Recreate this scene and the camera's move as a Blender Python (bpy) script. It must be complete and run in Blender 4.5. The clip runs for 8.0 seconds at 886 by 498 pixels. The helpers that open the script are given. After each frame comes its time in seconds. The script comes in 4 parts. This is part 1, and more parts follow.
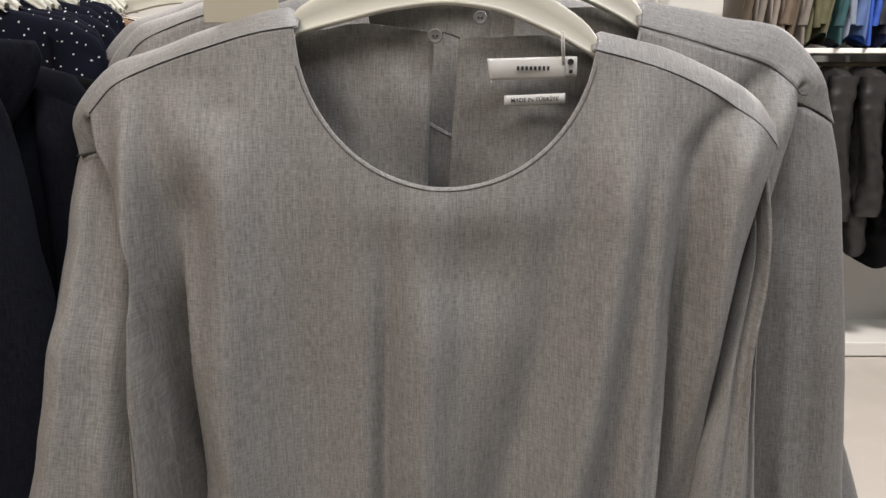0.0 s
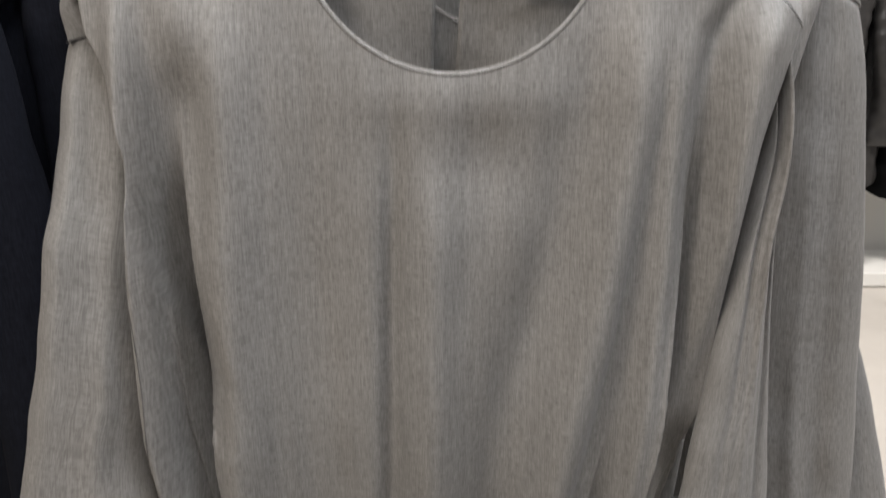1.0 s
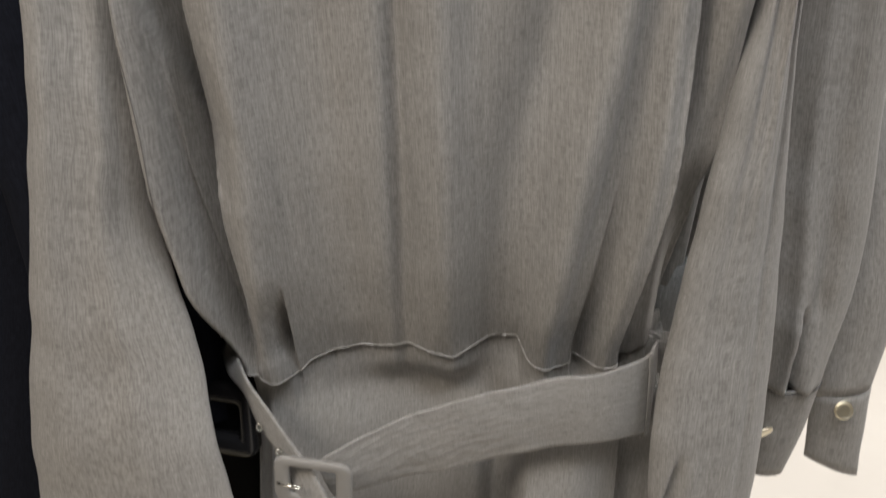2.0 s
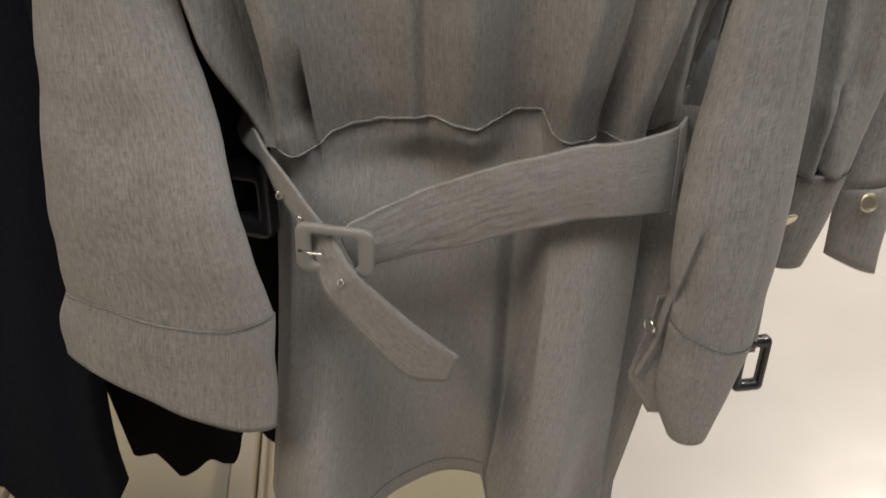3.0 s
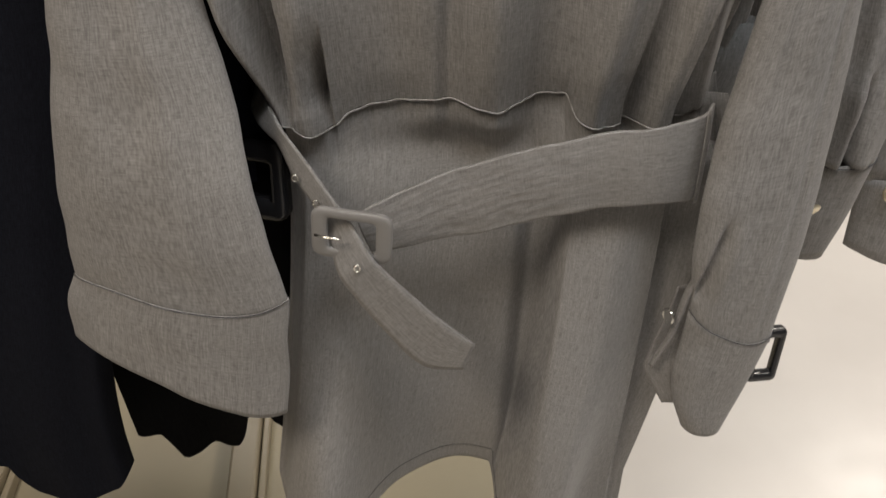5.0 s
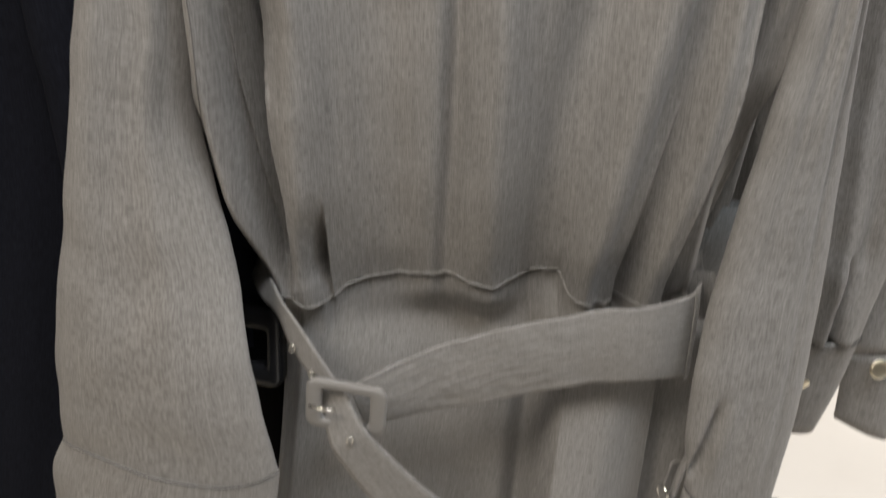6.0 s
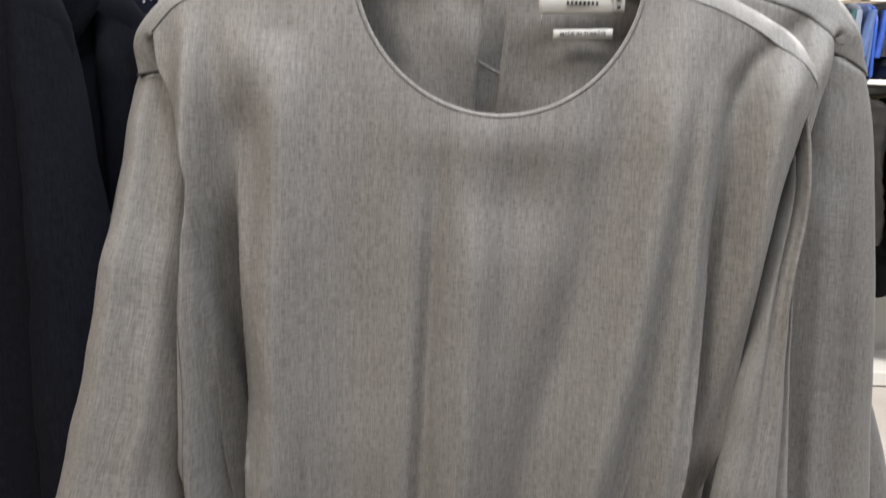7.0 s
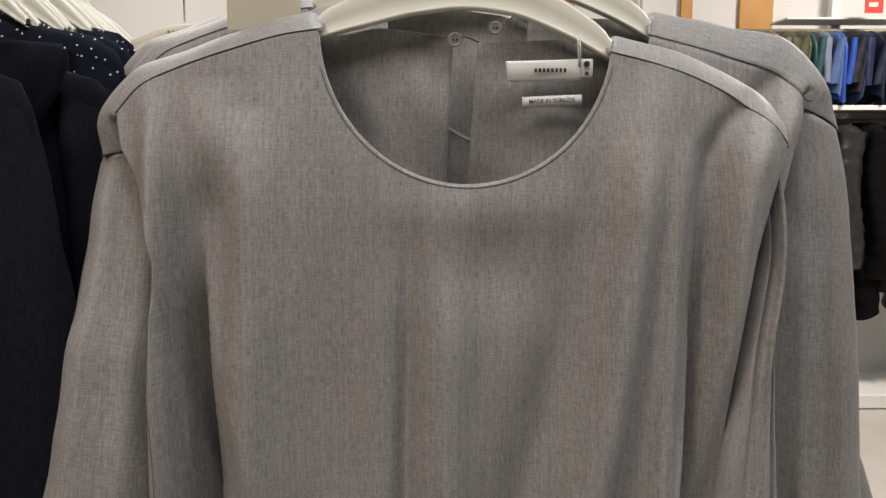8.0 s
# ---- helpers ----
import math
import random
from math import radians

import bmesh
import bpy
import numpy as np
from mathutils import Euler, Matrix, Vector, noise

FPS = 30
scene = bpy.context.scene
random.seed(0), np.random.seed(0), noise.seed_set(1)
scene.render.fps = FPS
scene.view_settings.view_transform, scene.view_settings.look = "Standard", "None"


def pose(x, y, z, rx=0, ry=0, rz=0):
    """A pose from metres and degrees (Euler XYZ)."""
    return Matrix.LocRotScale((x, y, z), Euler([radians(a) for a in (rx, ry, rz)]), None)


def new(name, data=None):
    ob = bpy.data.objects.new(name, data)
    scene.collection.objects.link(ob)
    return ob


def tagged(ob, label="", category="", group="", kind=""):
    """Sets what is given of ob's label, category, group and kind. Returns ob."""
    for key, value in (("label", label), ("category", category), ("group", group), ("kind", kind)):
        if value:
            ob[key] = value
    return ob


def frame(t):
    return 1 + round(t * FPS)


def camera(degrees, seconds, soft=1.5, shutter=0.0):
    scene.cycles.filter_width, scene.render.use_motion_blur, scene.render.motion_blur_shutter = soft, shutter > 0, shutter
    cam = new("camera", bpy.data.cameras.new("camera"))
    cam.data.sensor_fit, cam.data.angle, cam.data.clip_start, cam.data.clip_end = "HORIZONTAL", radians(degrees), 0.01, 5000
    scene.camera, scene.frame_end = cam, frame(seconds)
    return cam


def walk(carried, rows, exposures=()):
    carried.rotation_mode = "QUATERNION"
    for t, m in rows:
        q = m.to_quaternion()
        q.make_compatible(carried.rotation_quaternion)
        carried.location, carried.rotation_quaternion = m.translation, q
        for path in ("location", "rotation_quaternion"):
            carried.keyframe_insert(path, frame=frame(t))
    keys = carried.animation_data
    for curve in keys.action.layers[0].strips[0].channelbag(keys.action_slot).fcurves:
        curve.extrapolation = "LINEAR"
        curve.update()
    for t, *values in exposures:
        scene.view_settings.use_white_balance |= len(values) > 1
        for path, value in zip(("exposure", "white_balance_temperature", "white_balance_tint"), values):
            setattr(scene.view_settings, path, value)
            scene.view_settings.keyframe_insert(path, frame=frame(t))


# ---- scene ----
import functools
cam = camera(57.8, 8.0, 1.5, 0.4)
METRES, EYE, TILT, LEAN, TURN = 0.42, 1.40, -12.0, 0.0, 0.0
ROWS = [
    (0.0, 0.0, 0.0, 0.0, -0.0, 0.0, 0.0),
    (0.5, -0.0028, 0.0062, -0.0067, 0.15, -0.56, 0.03),
    (1.0, -0.0041, 0.0446, -0.0819, 0.35, -4.27, 0.43),
    (1.5, -0.004, 0.0664, -0.1726, 0.64, -10.07, 1.27),
    (2.0, -0.0077, 0.0699, -0.2544, 0.67, -15.49, 2.02),
    (3.5, -0.0747, 0.0412, -0.5109, 0.92, -26.57, 1.73),
    (4.0, -0.0766, 0.0484, -0.5053, 0.89, -27.2, 1.54),
    (5.5, -0.1101, 0.0915, -0.4427, 0.89, -22.43, 0.33),
    (6.0, -0.1116, 0.0794, -0.4011, 0.65, -15.64, -0.51),
    (6.5, -0.0972, 0.0157, -0.2824, 0.23, -4.78, -1.42),
    (7.0, -0.0844, -0.0243, -0.1841, -0.33, 2.35, -1.55),
    (7.5, -0.069, -0.0202, -0.1264, -1.08, 4.08, -0.52),
    (8.0, -0.0651, -0.0062, -0.1129, -1.21, 4.59, 0.41),
]
EXPOSURES = [(0, -0.68, 6700, 14), (0.5, -0.59, 6650, 13), (1, -0.40, 6520, 12), (1.6, -0.25, 6520, 12), (2, -0.26, 6680, 11), (3.5, -0.75, 7020, 13),
             (4, -0.81, 7020, 13), (5.5, -0.44, 6720, 12), (6, -0.30, 6620, 11), (6.5, -0.24, 6520, 11), (7, -0.29, 6500, 12), (7.5, -0.59, 6670, 13), (8, -0.76, 6820, 14)]
walk(cam, [(t, pose(0, 0, EYE, TILT, LEAN, TURN) @ pose(METRES * x, METRES * y, METRES * z, 90 + pitch, roll, yaw)) for t, x, y, z, yaw, pitch, roll in ROWS],
     exposures=EXPOSURES)


# ---- world and lamps ----
world = bpy.data.worlds.new("world")
scene.world = world
world.use_nodes = True
world.node_tree.nodes["Background"].inputs[0].default_value = (0.9, 0.95, 1.0, 1)
world.node_tree.nodes["Background"].inputs[1].default_value = 0.006
CEILING = 3.1


def lamp(name, x, y, sx, sy, watts, colour):
    data = bpy.data.lights.new(name, "AREA")
    data.shape, data.size, data.size_y, data.energy, data.color = "RECTANGLE", sx, sy, watts, colour
    ob = new(name, data)
    ob.matrix_world = pose(x, y, CEILING - 0.06)
    return ob


LAMPS = [(-1.3, -0.70, 0.8, 0.8, 62, (1.0, 0.92, 0.79)), (1.05, -0.15, 0.6, 0.6, 29, (0.82, 0.92, 1.0)), (0.1, 1.3, 0.5, 0.5, 36, (0.90, 0.95, 1.0)),
         (0.1, -0.30, 0.7, 0.7, 34, (0.97, 0.97, 0.97)), (2.4, 2.7, 0.5, 0.5, 140, (1.0, 0.96, 0.9)), (-1.4, 3.0, 0.5, 0.5, 60, (1.0, 0.96, 0.9)), (2.0, 0.6, 0.4, 0.4, 26, (1.0, 0.96, 0.9))]
for lx, ly, sx, sy, watts, colour in LAMPS:
    lamp("ceiling_lamp", lx, ly, sx, sy, watts, colour)


# ---- small tools ----
def smooth(table):
    """A smooth function through a few (place, value) pairs."""
    xs = [p[0] for p in table]
    vs = [p[1] for p in table]
    if xs[0] > xs[-1]:
        xs, vs = xs[::-1], vs[::-1]
    n = len(xs)
    d = [(vs[i + 1] - vs[i]) / (xs[i + 1] - xs[i]) for i in range(n - 1)]
    m = [d[0]] + [0 if d[i - 1] * d[i] <= 0 else 2 * d[i - 1] * d[i] / (d[i - 1] + d[i]) for i in range(1, n - 1)] + [d[-1]]

    def value(x):
        if x <= xs[0]:
            return vs[0]
        if x >= xs[-1]:
            return vs[-1]
        i = next(k for k in range(n - 1) if x <= xs[k + 1])
        h = xs[i + 1] - xs[i]
        t = (x - xs[i]) / h
        return ((1 + 2 * t) * (1 - t) ** 2 * vs[i] + t * (1 - t) ** 2 * h * m[i] + t * t * (3 - 2 * t) * vs[i + 1] + t * t * (t - 1) * h * m[i + 1])
    return value


def mix(a, b, t):
    return a + (b - a) * t


def step(a, b, x):
    t = min(1.0, max(0.0, (x - a) / (b - a)))
    return t * t * (3 - 2 * t)


def mesh_of(name, verts, faces, material, flat=False):
    me = bpy.data.meshes.new(name)
    me.from_pydata([tuple(v) for v in verts], [], faces)
    me.materials.append(material)
    if not flat:
        me.polygons.foreach_set("use_smooth", [True] * len(me.polygons))
    me.update()
    return me


def part(name, data, material, parent, label=""):
    """One mesh object under a thing or a part. data: a bmesh or a finished mesh."""
    if isinstance(data, bmesh.types.BMesh):
        me = bpy.data.meshes.new(name)
        bmesh.ops.recalc_face_normals(data, faces=data.faces)
        data.to_mesh(me)
        data.free()
        me.materials.append(material)
    else:
        me = data
    ob = new(name, me)
    ob.parent = parent
    if label:
        tagged(ob, label)
    return ob


def thing(name, place, label, category, group="", kind="", turn=0):
    ob = new(name)
    ob.empty_display_size = 0.05
    ob.matrix_world = pose(*place, 0, 0, turn)
    return tagged(ob, label, category, group, kind)


def sheet(name, fn, nu, nv, material, closed=False, straight=False):
    """A grid over fn(u, v), u round or across, v along, with its yarns laid along u and v in metres, or straight up and across."""
    verts = [fn(i / nu, j / nv) for j in range(nv + 1) for i in range(nu if closed else nu + 1)]
    w = nu if closed else nu + 1
    faces = []
    for j in range(nv):
        for i in range(nu):
            a, b = j * w + i, j * w + (i + 1) % w
            faces.append((a, b, b + w, a + w))
    me = mesh_of(name, verts, faces, material)
    row, col = (nv // 2) * w, w // 2
    across = sum((verts[row + i + 1] - verts[row + i]).length for i in range(w - 1)) * nu / (w - 1)
    length = sum((verts[(j + 1) * w + col] - verts[j * w + col]).length for j in range(nv))
    if straight:
        me.uv_layers.new(name="cloth").data.foreach_set("uv", [c for f in faces for k in f for c in (verts[k].x, verts[k].z)])
        return me
    me.uv_layers.new(name="cloth").data.foreach_set("uv", [c for j in range(nv) for i in range(nu) for a, b in ((i, j), (i + 1, j), (i + 1, j + 1), (i, j + 1))
                                                           for c in (across * a / nu, length * b / nv)])
    return me


def thicken(ob, t, offset=-1):
    mod = ob.modifiers.new("thickness", "SOLIDIFY")
    mod.thickness, mod.offset = t, offset
    return ob


def box(bm, lo, hi, m=None, bevel=0.0):
    made = bmesh.ops.create_cube(bm, size=1)["verts"]
    c = [(a + b) / 2 for a, b in zip(lo, hi)]
    for v in made:
        v.co = Vector((c[k] + v.co[k] * (hi[k] - lo[k]) for k in range(3)))
    if bevel:
        edges = list({e for v in made for e in v.link_edges})
        made = bmesh.ops.bevel(bm, geom=edges, offset=bevel, segments=2, profile=0.5, affect="EDGES", clamp_overlap=True)["verts"]
        made = list({v for v in made})
    if m is not None:
        bmesh.ops.transform(bm, matrix=m, verts=list({w for v in made for f in v.link_faces for w in f.verts}))
    return bm


def slab(lo, hi, bevel=0.0):
    return box(bmesh.new(), lo, hi, None, bevel)


def pipe_mesh(name, points, radius, material, sides=8, closed=False):
    """A round rod along points."""
    pts = [Vector(p) for p in points]
    verts, faces = [], []
    n = len(pts)
    up = Vector((0.3, 0.2, 0.93))
    for i, p in enumerate(pts):
        a, b = (pts[i - 1], pts[(i + 1) % n]) if closed or 0 < i < n - 1 else (pts[max(0, i - 1)], pts[min(n - 1, i + 1)])
        d = (b - a).normalized()
        s = d.cross(up)
        if s.length < 0.05:
            s = d.cross(Vector((1, 0, 0)))
        s.normalize()
        w = s.cross(d)
        for k in range(sides):
            t = 2 * math.pi * k / sides
            verts.append(p + (s * math.cos(t) + w * math.sin(t)) * radius)
    for i in range(n if closed else n - 1):
        for k in range(sides):
            k2, j = (k + 1) % sides, (i + 1) % n
            faces.append((i * sides + k, i * sides + k2, j * sides + k2, j * sides + k))
    if not closed:
        faces += [tuple(range(sides))[::-1], tuple(range((n - 1) * sides, n * sides))]
    return mesh_of(name, verts, faces, material)


# ---- materials ----
def material(name, base=(0.5, 0.5, 0.5), rough=0.6, metal=0.0, specular=0.5):
    m = bpy.data.materials.new(name)
    m.use_nodes = True
    b = m.node_tree.nodes["Principled BSDF"]
    b.inputs["Base Color"].default_value = (*base, 1)
    b.inputs["Roughness"].default_value = rough
    b.inputs["Metallic"].default_value = metal
    b.inputs["Specular IOR Level"].default_value = specular
    return m, m.node_tree.nodes, m.node_tree.links, b


def noise_node(nodes, links, scale, detail, stretch=(1, 1, 1), rough=0.5):
    co = nodes.new("ShaderNodeTexCoord")
    mp = nodes.new("ShaderNodeMapping")
    mp.inputs["Scale"].default_value = stretch
    n = nodes.new("ShaderNodeTexNoise")
    n.inputs["Scale"].default_value, n.inputs["Detail"].default_value, n.inputs["Roughness"].default_value = scale, detail, rough
    links.new(co.outputs["Object"], mp.inputs["Vector"])
    links.new(mp.outputs["Vector"], n.inputs["Vector"])
    return n.outputs["Fac"]


def ramp(nodes, links, fac, stops):
    r = nodes.new("ShaderNodeValToRGB")
    el = r.color_ramp.elements
    while len(el) < len(stops):
        el.new(0.5)
    for e, (p, c) in zip(el, stops):
        e.position, e.color = p, (*c, 1)
    links.new(fac, r.inputs["Fac"])
    return r.outputs["Color"]


def blend(nodes, links, kind, fac, a, b):
    x = nodes.new("ShaderNodeMix")
    x.data_type, x.blend_type = "RGBA", kind
    x.inputs["Factor"].default_value = fac
    links.new(a, x.inputs["A"])
    links.new(b, x.inputs["B"])
    return x.outputs["Result"]


def bump(nodes, links, b, height, strength, distance):
    n = nodes.new("ShaderNodeBump")
    n.inputs["Strength"].default_value, n.inputs["Distance"].default_value = strength, distance
    links.new(height, n.inputs["Height"])
    links.new(n.outputs["Normal"], b.inputs["Normal"])


def yarn_noise(nodes, links, across, along, detail=2.0, rough=0.6):
    """Noise laid out on the cloth itself: so many cells a metre across and along it."""
    co = nodes.new("ShaderNodeTexCoord")
    mp = nodes.new("ShaderNodeMapping")
    mp.inputs["Scale"].default_value = (across, along, 1)
    n = nodes.new("ShaderNodeTexNoise")
    n.noise_dimensions = "2D"
    n.inputs["Scale"].default_value, n.inputs["Detail"].default_value, n.inputs["Roughness"].default_value = 1.0, detail, rough
    links.new(co.outputs["UV"], mp.inputs["Vector"])
    links.new(mp.outputs["Vector"], n.inputs["Vector"])
    return n.outputs["Fac"]


def cloth(name, dark, light, rough=0.5, sheen=0.10, swap=False, relief=0.3, gloss=0.45):
    """Woven cloth with uneven yarns both ways, long slubs, and a broad unevenness of tone; swap turns the warp across."""
    m, nodes, links, b = material(name, light, rough, 0, gloss)

    def yarns(across, along, detail=2.0):
        return yarn_noise(nodes, links, *((along, across) if swap else (across, along)), detail)
    warp = ramp(nodes, links, yarns(1350, 100, 1.0), [(0.33, dark), (0.67, light)])
    weft = ramp(nodes, links, yarns(190, 1300, 1.0), [(0.33, dark), (0.67, light)])
    c = nodes.new("ShaderNodeMix")
    c.data_type = "RGBA"
    c.inputs["Factor"].default_value = 0.45
    links.new(warp, c.inputs["A"])
    links.new(weft, c.inputs["B"])
    out = c.outputs["Result"]
    for across, along, lo, hi in ((430, 11, 0.925, 1.075), (16, 520, 0.955, 1.045), (1900, 1900, 0.95, 1.05), (60, 22, 0.98, 1.02)):
        tone = ramp(nodes, links, yarns(across, along), [(0.32, (lo, lo, lo)), (0.68, (hi, hi * 0.998, hi * 0.995))])
        out = blend(nodes, links, "MULTIPLY", 1.0, out, tone)
    big = ramp(nodes, links, noise_node(nodes, links, 9, 3, (1, 1, 0.35)), [(0.3, (0.97, 0.955, 0.94)), (0.7, (1.02, 1.025, 1.035))])
    out = blend(nodes, links, "MULTIPLY", 1.0, out, big)
    links.new(out, b.inputs["Base Color"])
    b.inputs["Sheen Weight"].default_value = sheen
    b.inputs["Sheen Roughness"].default_value = 0.4
    bump(nodes, links, b, c.outputs["Result"], relief, 0.0006)
    return m


def painted(name, base, rough=0.45, vary=0.06, scale=6.0, metal=0.0, relief=0.05):
    """Paint, plastic or board with slight unevenness."""
    m, nodes, links, b = material(name, base, rough, metal)
    lo = tuple(max(0, v * (1 - vary)) for v in base)
    hi = tuple(min(1, v * (1 + vary)) for v in base)
    col = ramp(nodes, links, noise_node(nodes, links, scale, 5), [(0.3, lo), (0.7, hi)])
    links.new(col, b.inputs["Base Color"])
    bump(nodes, links, b, noise_node(nodes, links, scale * 25, 3), relief, 0.001)
    return m


GREY = cloth("grey_melange_suiting", (0.178, 0.172, 0.167), (0.318, 0.309, 0.302), 0.54, gloss=0.38)
GREY_CUT = cloth("grey_melange_bias", (0.186, 0.180, 0.174), (0.304, 0.295, 0.288), rough=0.54, swap=True, gloss=0.38)
THREAD = painted("grey_thread", (0.05, 0.05, 0.055), 0.8)
SOFT_THREAD = painted("soft_grey_thread", (0.13, 0.125, 0.12), 0.8)
PALE_THREAD = painted("pale_thread", (0.34, 0.33, 0.32), 0.8, 0.25, 300)
NAVY = cloth("navy_suiting", (0.0048, 0.0054, 0.0084), (0.0112, 0.0126, 0.019), 0.9, 0.0, gloss=0.08)
BLACK = cloth("black_cloth", (0.003, 0.003, 0.0035), (0.007, 0.007, 0.0075), 0.9, 0.0, gloss=0.06)
PLASTIC = painted("cream_plastic", (0.60, 0.58, 0.50), 0.38, 0.03)
CARD = painted("cream_card", (0.55, 0.51, 0.40), 0.7, 0.03)
LABEL = painted("white_satin_label", (0.60, 0.59, 0.57), 0.5, 0.03, 60)
INK = painted("black_ink", (0.02, 0.02, 0.02), 0.6)
CHROME = painted("bright_metal", (0.75, 0.73, 0.68), 0.2, 0.04, 40, 1.0)
GOLD = painted("pale_gold_metal", (0.86, 0.78, 0.60), 0.32, 0.04, 40, 1.0)
GUNMETAL = painted("dark_plastic_buckle", (0.018, 0.018, 0.02), 0.25, 0.1)
STEEL = painted("beige_metal", (0.26, 0.22, 0.15), 0.4, 0.05)
BUTTON = painted("grey_button", (0.20, 0.19, 0.19), 0.4, 0.08, 50)
UNSEEN_WALL = painted("unseen_wall_grey", (0.22, 0.215, 0.21), 0.7, 0.05, 2)
UNSEEN_CEILING = painted("unseen_ceiling_dark", (0.16, 0.16, 0.16), 0.8, 0.05, 2)
WHITE = painted("white_wall_paint", (0.80, 0.79, 0.76), 0.6, 0.03, 2)
WOOD = painted("orange_wood", (0.55, 0.27, 0.07), 0.5, 0.15, 4)
BEIGE = painted("beige_board", (0.29, 0.25, 0.165), 0.45, 0.05, 3)
RED = painted("red_sign", (0.70, 0.05, 0.03), 0.5)


def tile_material():
    m, nodes, links, b = material("white_floor_tile", (0.78, 0.76, 0.72), 0.18)
    col = ramp(nodes, links, noise_node(nodes, links, 3, 6), [(0.3, (0.50, 0.465, 0.425)), (0.7, (0.57, 0.535, 0.49))])
    links.new(col, b.inputs["Base Color"])
    r = ramp(nodes, links, noise_node(nodes, links, 9, 4), [(0.3, (0.30, 0.30, 0.30)), (0.7, (0.42, 0.42, 0.42))])
    links.new(r, b.inputs["Roughness"])
    return m


TILE = tile_material()


def dotted(name):
    """Navy cloth with small white dots."""
    m, nodes, links, b = material(name, (0.008, 0.01, 0.02), 0.8, 0, 0.1)
    co = nodes.new("ShaderNodeTexCoord")
    v = nodes.new("ShaderNodeTexVoronoi")
    v.inputs["Scale"].default_value, v.inputs["Randomness"].default_value = 92, 0.75
    v.voronoi_dimensions = "2D"
    mp = nodes.new("ShaderNodeMapping")
    mp.inputs["Rotation"].default_value = (radians(-90), 0, 0)
    links.new(co.outputs["Object"], mp.inputs["Vector"])
    links.new(mp.outputs["Vector"], v.inputs["Vector"])
    col = ramp(nodes, links, v.outputs["Distance"], [(0.06, (0.75, 0.75, 0.73)), (0.078, (0.006, 0.007, 0.015))])
    links.new(col, b.inputs["Base Color"])
    return m


DOTS = dotted("navy_dotted_cloth")

# ---- the shop ----
AISLE = 7.0     # degrees by which the fixtures run off to the side
X0, X1, Y0, Y1 = -4.2, 4.6, -3.2, 4.45


def setting(name, lo, hi, mat, label, category):
    ob = part(name, slab(lo, hi), mat, None)
    return tagged(ob, label, category, "", "structure")


setting("floor", (X0, Y0, -0.12), (X1, Y1, -0.006), TILE, "white polished floor under the clothes racks", "floor")
# unseen ceiling, added over the racks; dark so that little light bounces back
setting("ceiling", (X0, Y0, CEILING), (X1, Y1, CEILING + 0.1), UNSEEN_CEILING, "unseen ceiling added in a dark tone to limit bounced light", "ceiling")
setting("wall_north", (X0, Y1, 0), (X1, Y1 + 0.12, CEILING), WHITE, "white shop wall behind the racks", "wall")
# three unseen walls, added to close the room; their grey keeps fill light low
setting("wall_south", (X0, Y0 - 0.12, 0), (X1, Y0, CEILING), UNSEEN_WALL, "unseen wall added in grey to limit bounced light", "wall")
setting("wall_west", (X0 - 0.12, Y0, 0), (X0, Y1, CEILING), UNSEEN_WALL, "unseen wall added in grey to limit bounced light", "wall")
setting("wall_east", (X1, Y0, 0), (X1 + 0.12, Y1, CEILING), UNSEEN_WALL, "unseen wall added in grey to limit bounced light", "wall")


# ---- grey belted dress ----
WAIST = smooth([(-0.20, 0.9015), (-0.172, 0.8902), (-0.166, 0.8850), (-0.158, 0.8830), (-0.149, 0.8838), (-0.142, 0.8860), (-0.127, 0.8955), (-0.10, 0.8995), (-0.048, 0.9035), (-0.012, 0.8935), (0.030, 0.9025), (0.043, 0.9035), (0.052, 0.8885), (0.092, 0.8785), (0.16, 0.8895)])
SEAM_L = smooth([(-0.245, 1.372), (-0.222, 1.396), (-0.202, 1.406), (-0.163, 1.420), (-0.125, 1.431), (-0.099, 1.435)])
SEAM_R = smooth([(0.100, 1.421), (0.138, 1.411), (0.177, 1.396), (0.209, 1.377), (0.236, 1.352)])
SEAM_R2 = smooth([(0.080, 1.4215), (0.123, 1.410), (0.167, 1.397), (0.203, 1.386), (0.217, 1.3745), (0.226, 1.364)])
SHAPE = {"seam": SEAM_R, "narrow": 0.0}
NECK_X, NECK_Z, NECK_A, NECK_B = 0.003, 1.436, 0.104, 0.110
HEM = 0.42


def neckline(x):
    s = (x - NECK_X) / NECK_A
    return NECK_Z - NECK_B * math.sqrt(max(0.0, 1 - s * s))


def front_top(x):
    if abs(x - NECK_X) < NECK_A:
        return min(neckline(x), SEAM_L(x) if x < 0 else SHAPE["seam"](x))
    return SEAM_L(x) if x < 0 else SHAPE["seam"](x)


BODY_L = smooth([(0.87, -0.184), (0.91, -0.190), (0.95, -0.202), (0.99, -0.215), (1.04, -0.228), (1.09, -0.226), (1.20, -0.214), (1.27, -0.210), (1.30, -0.2155), (1.322, -0.2210), (1.338, -0.2285), (1.354, -0.2365), (1.377, -0.240), (1.40, -0.242), (1.44, -0.242)])
BODY_R = smooth([(0.87, 0.160), (0.95, 0.166), (1.04, 0.178), (1.09, 0.187), (1.22, 0.196), (1.27, 0.206), (1.32, 0.222), (1.36, 0.233), (1.44, 0.236)])


def ridge(x, z, line, width, height):
    """How far a soft fold stands out: line(z) its place, height(z) its strength."""
    return height(z) * math.exp(-((x - line(z)) / width) ** 2)


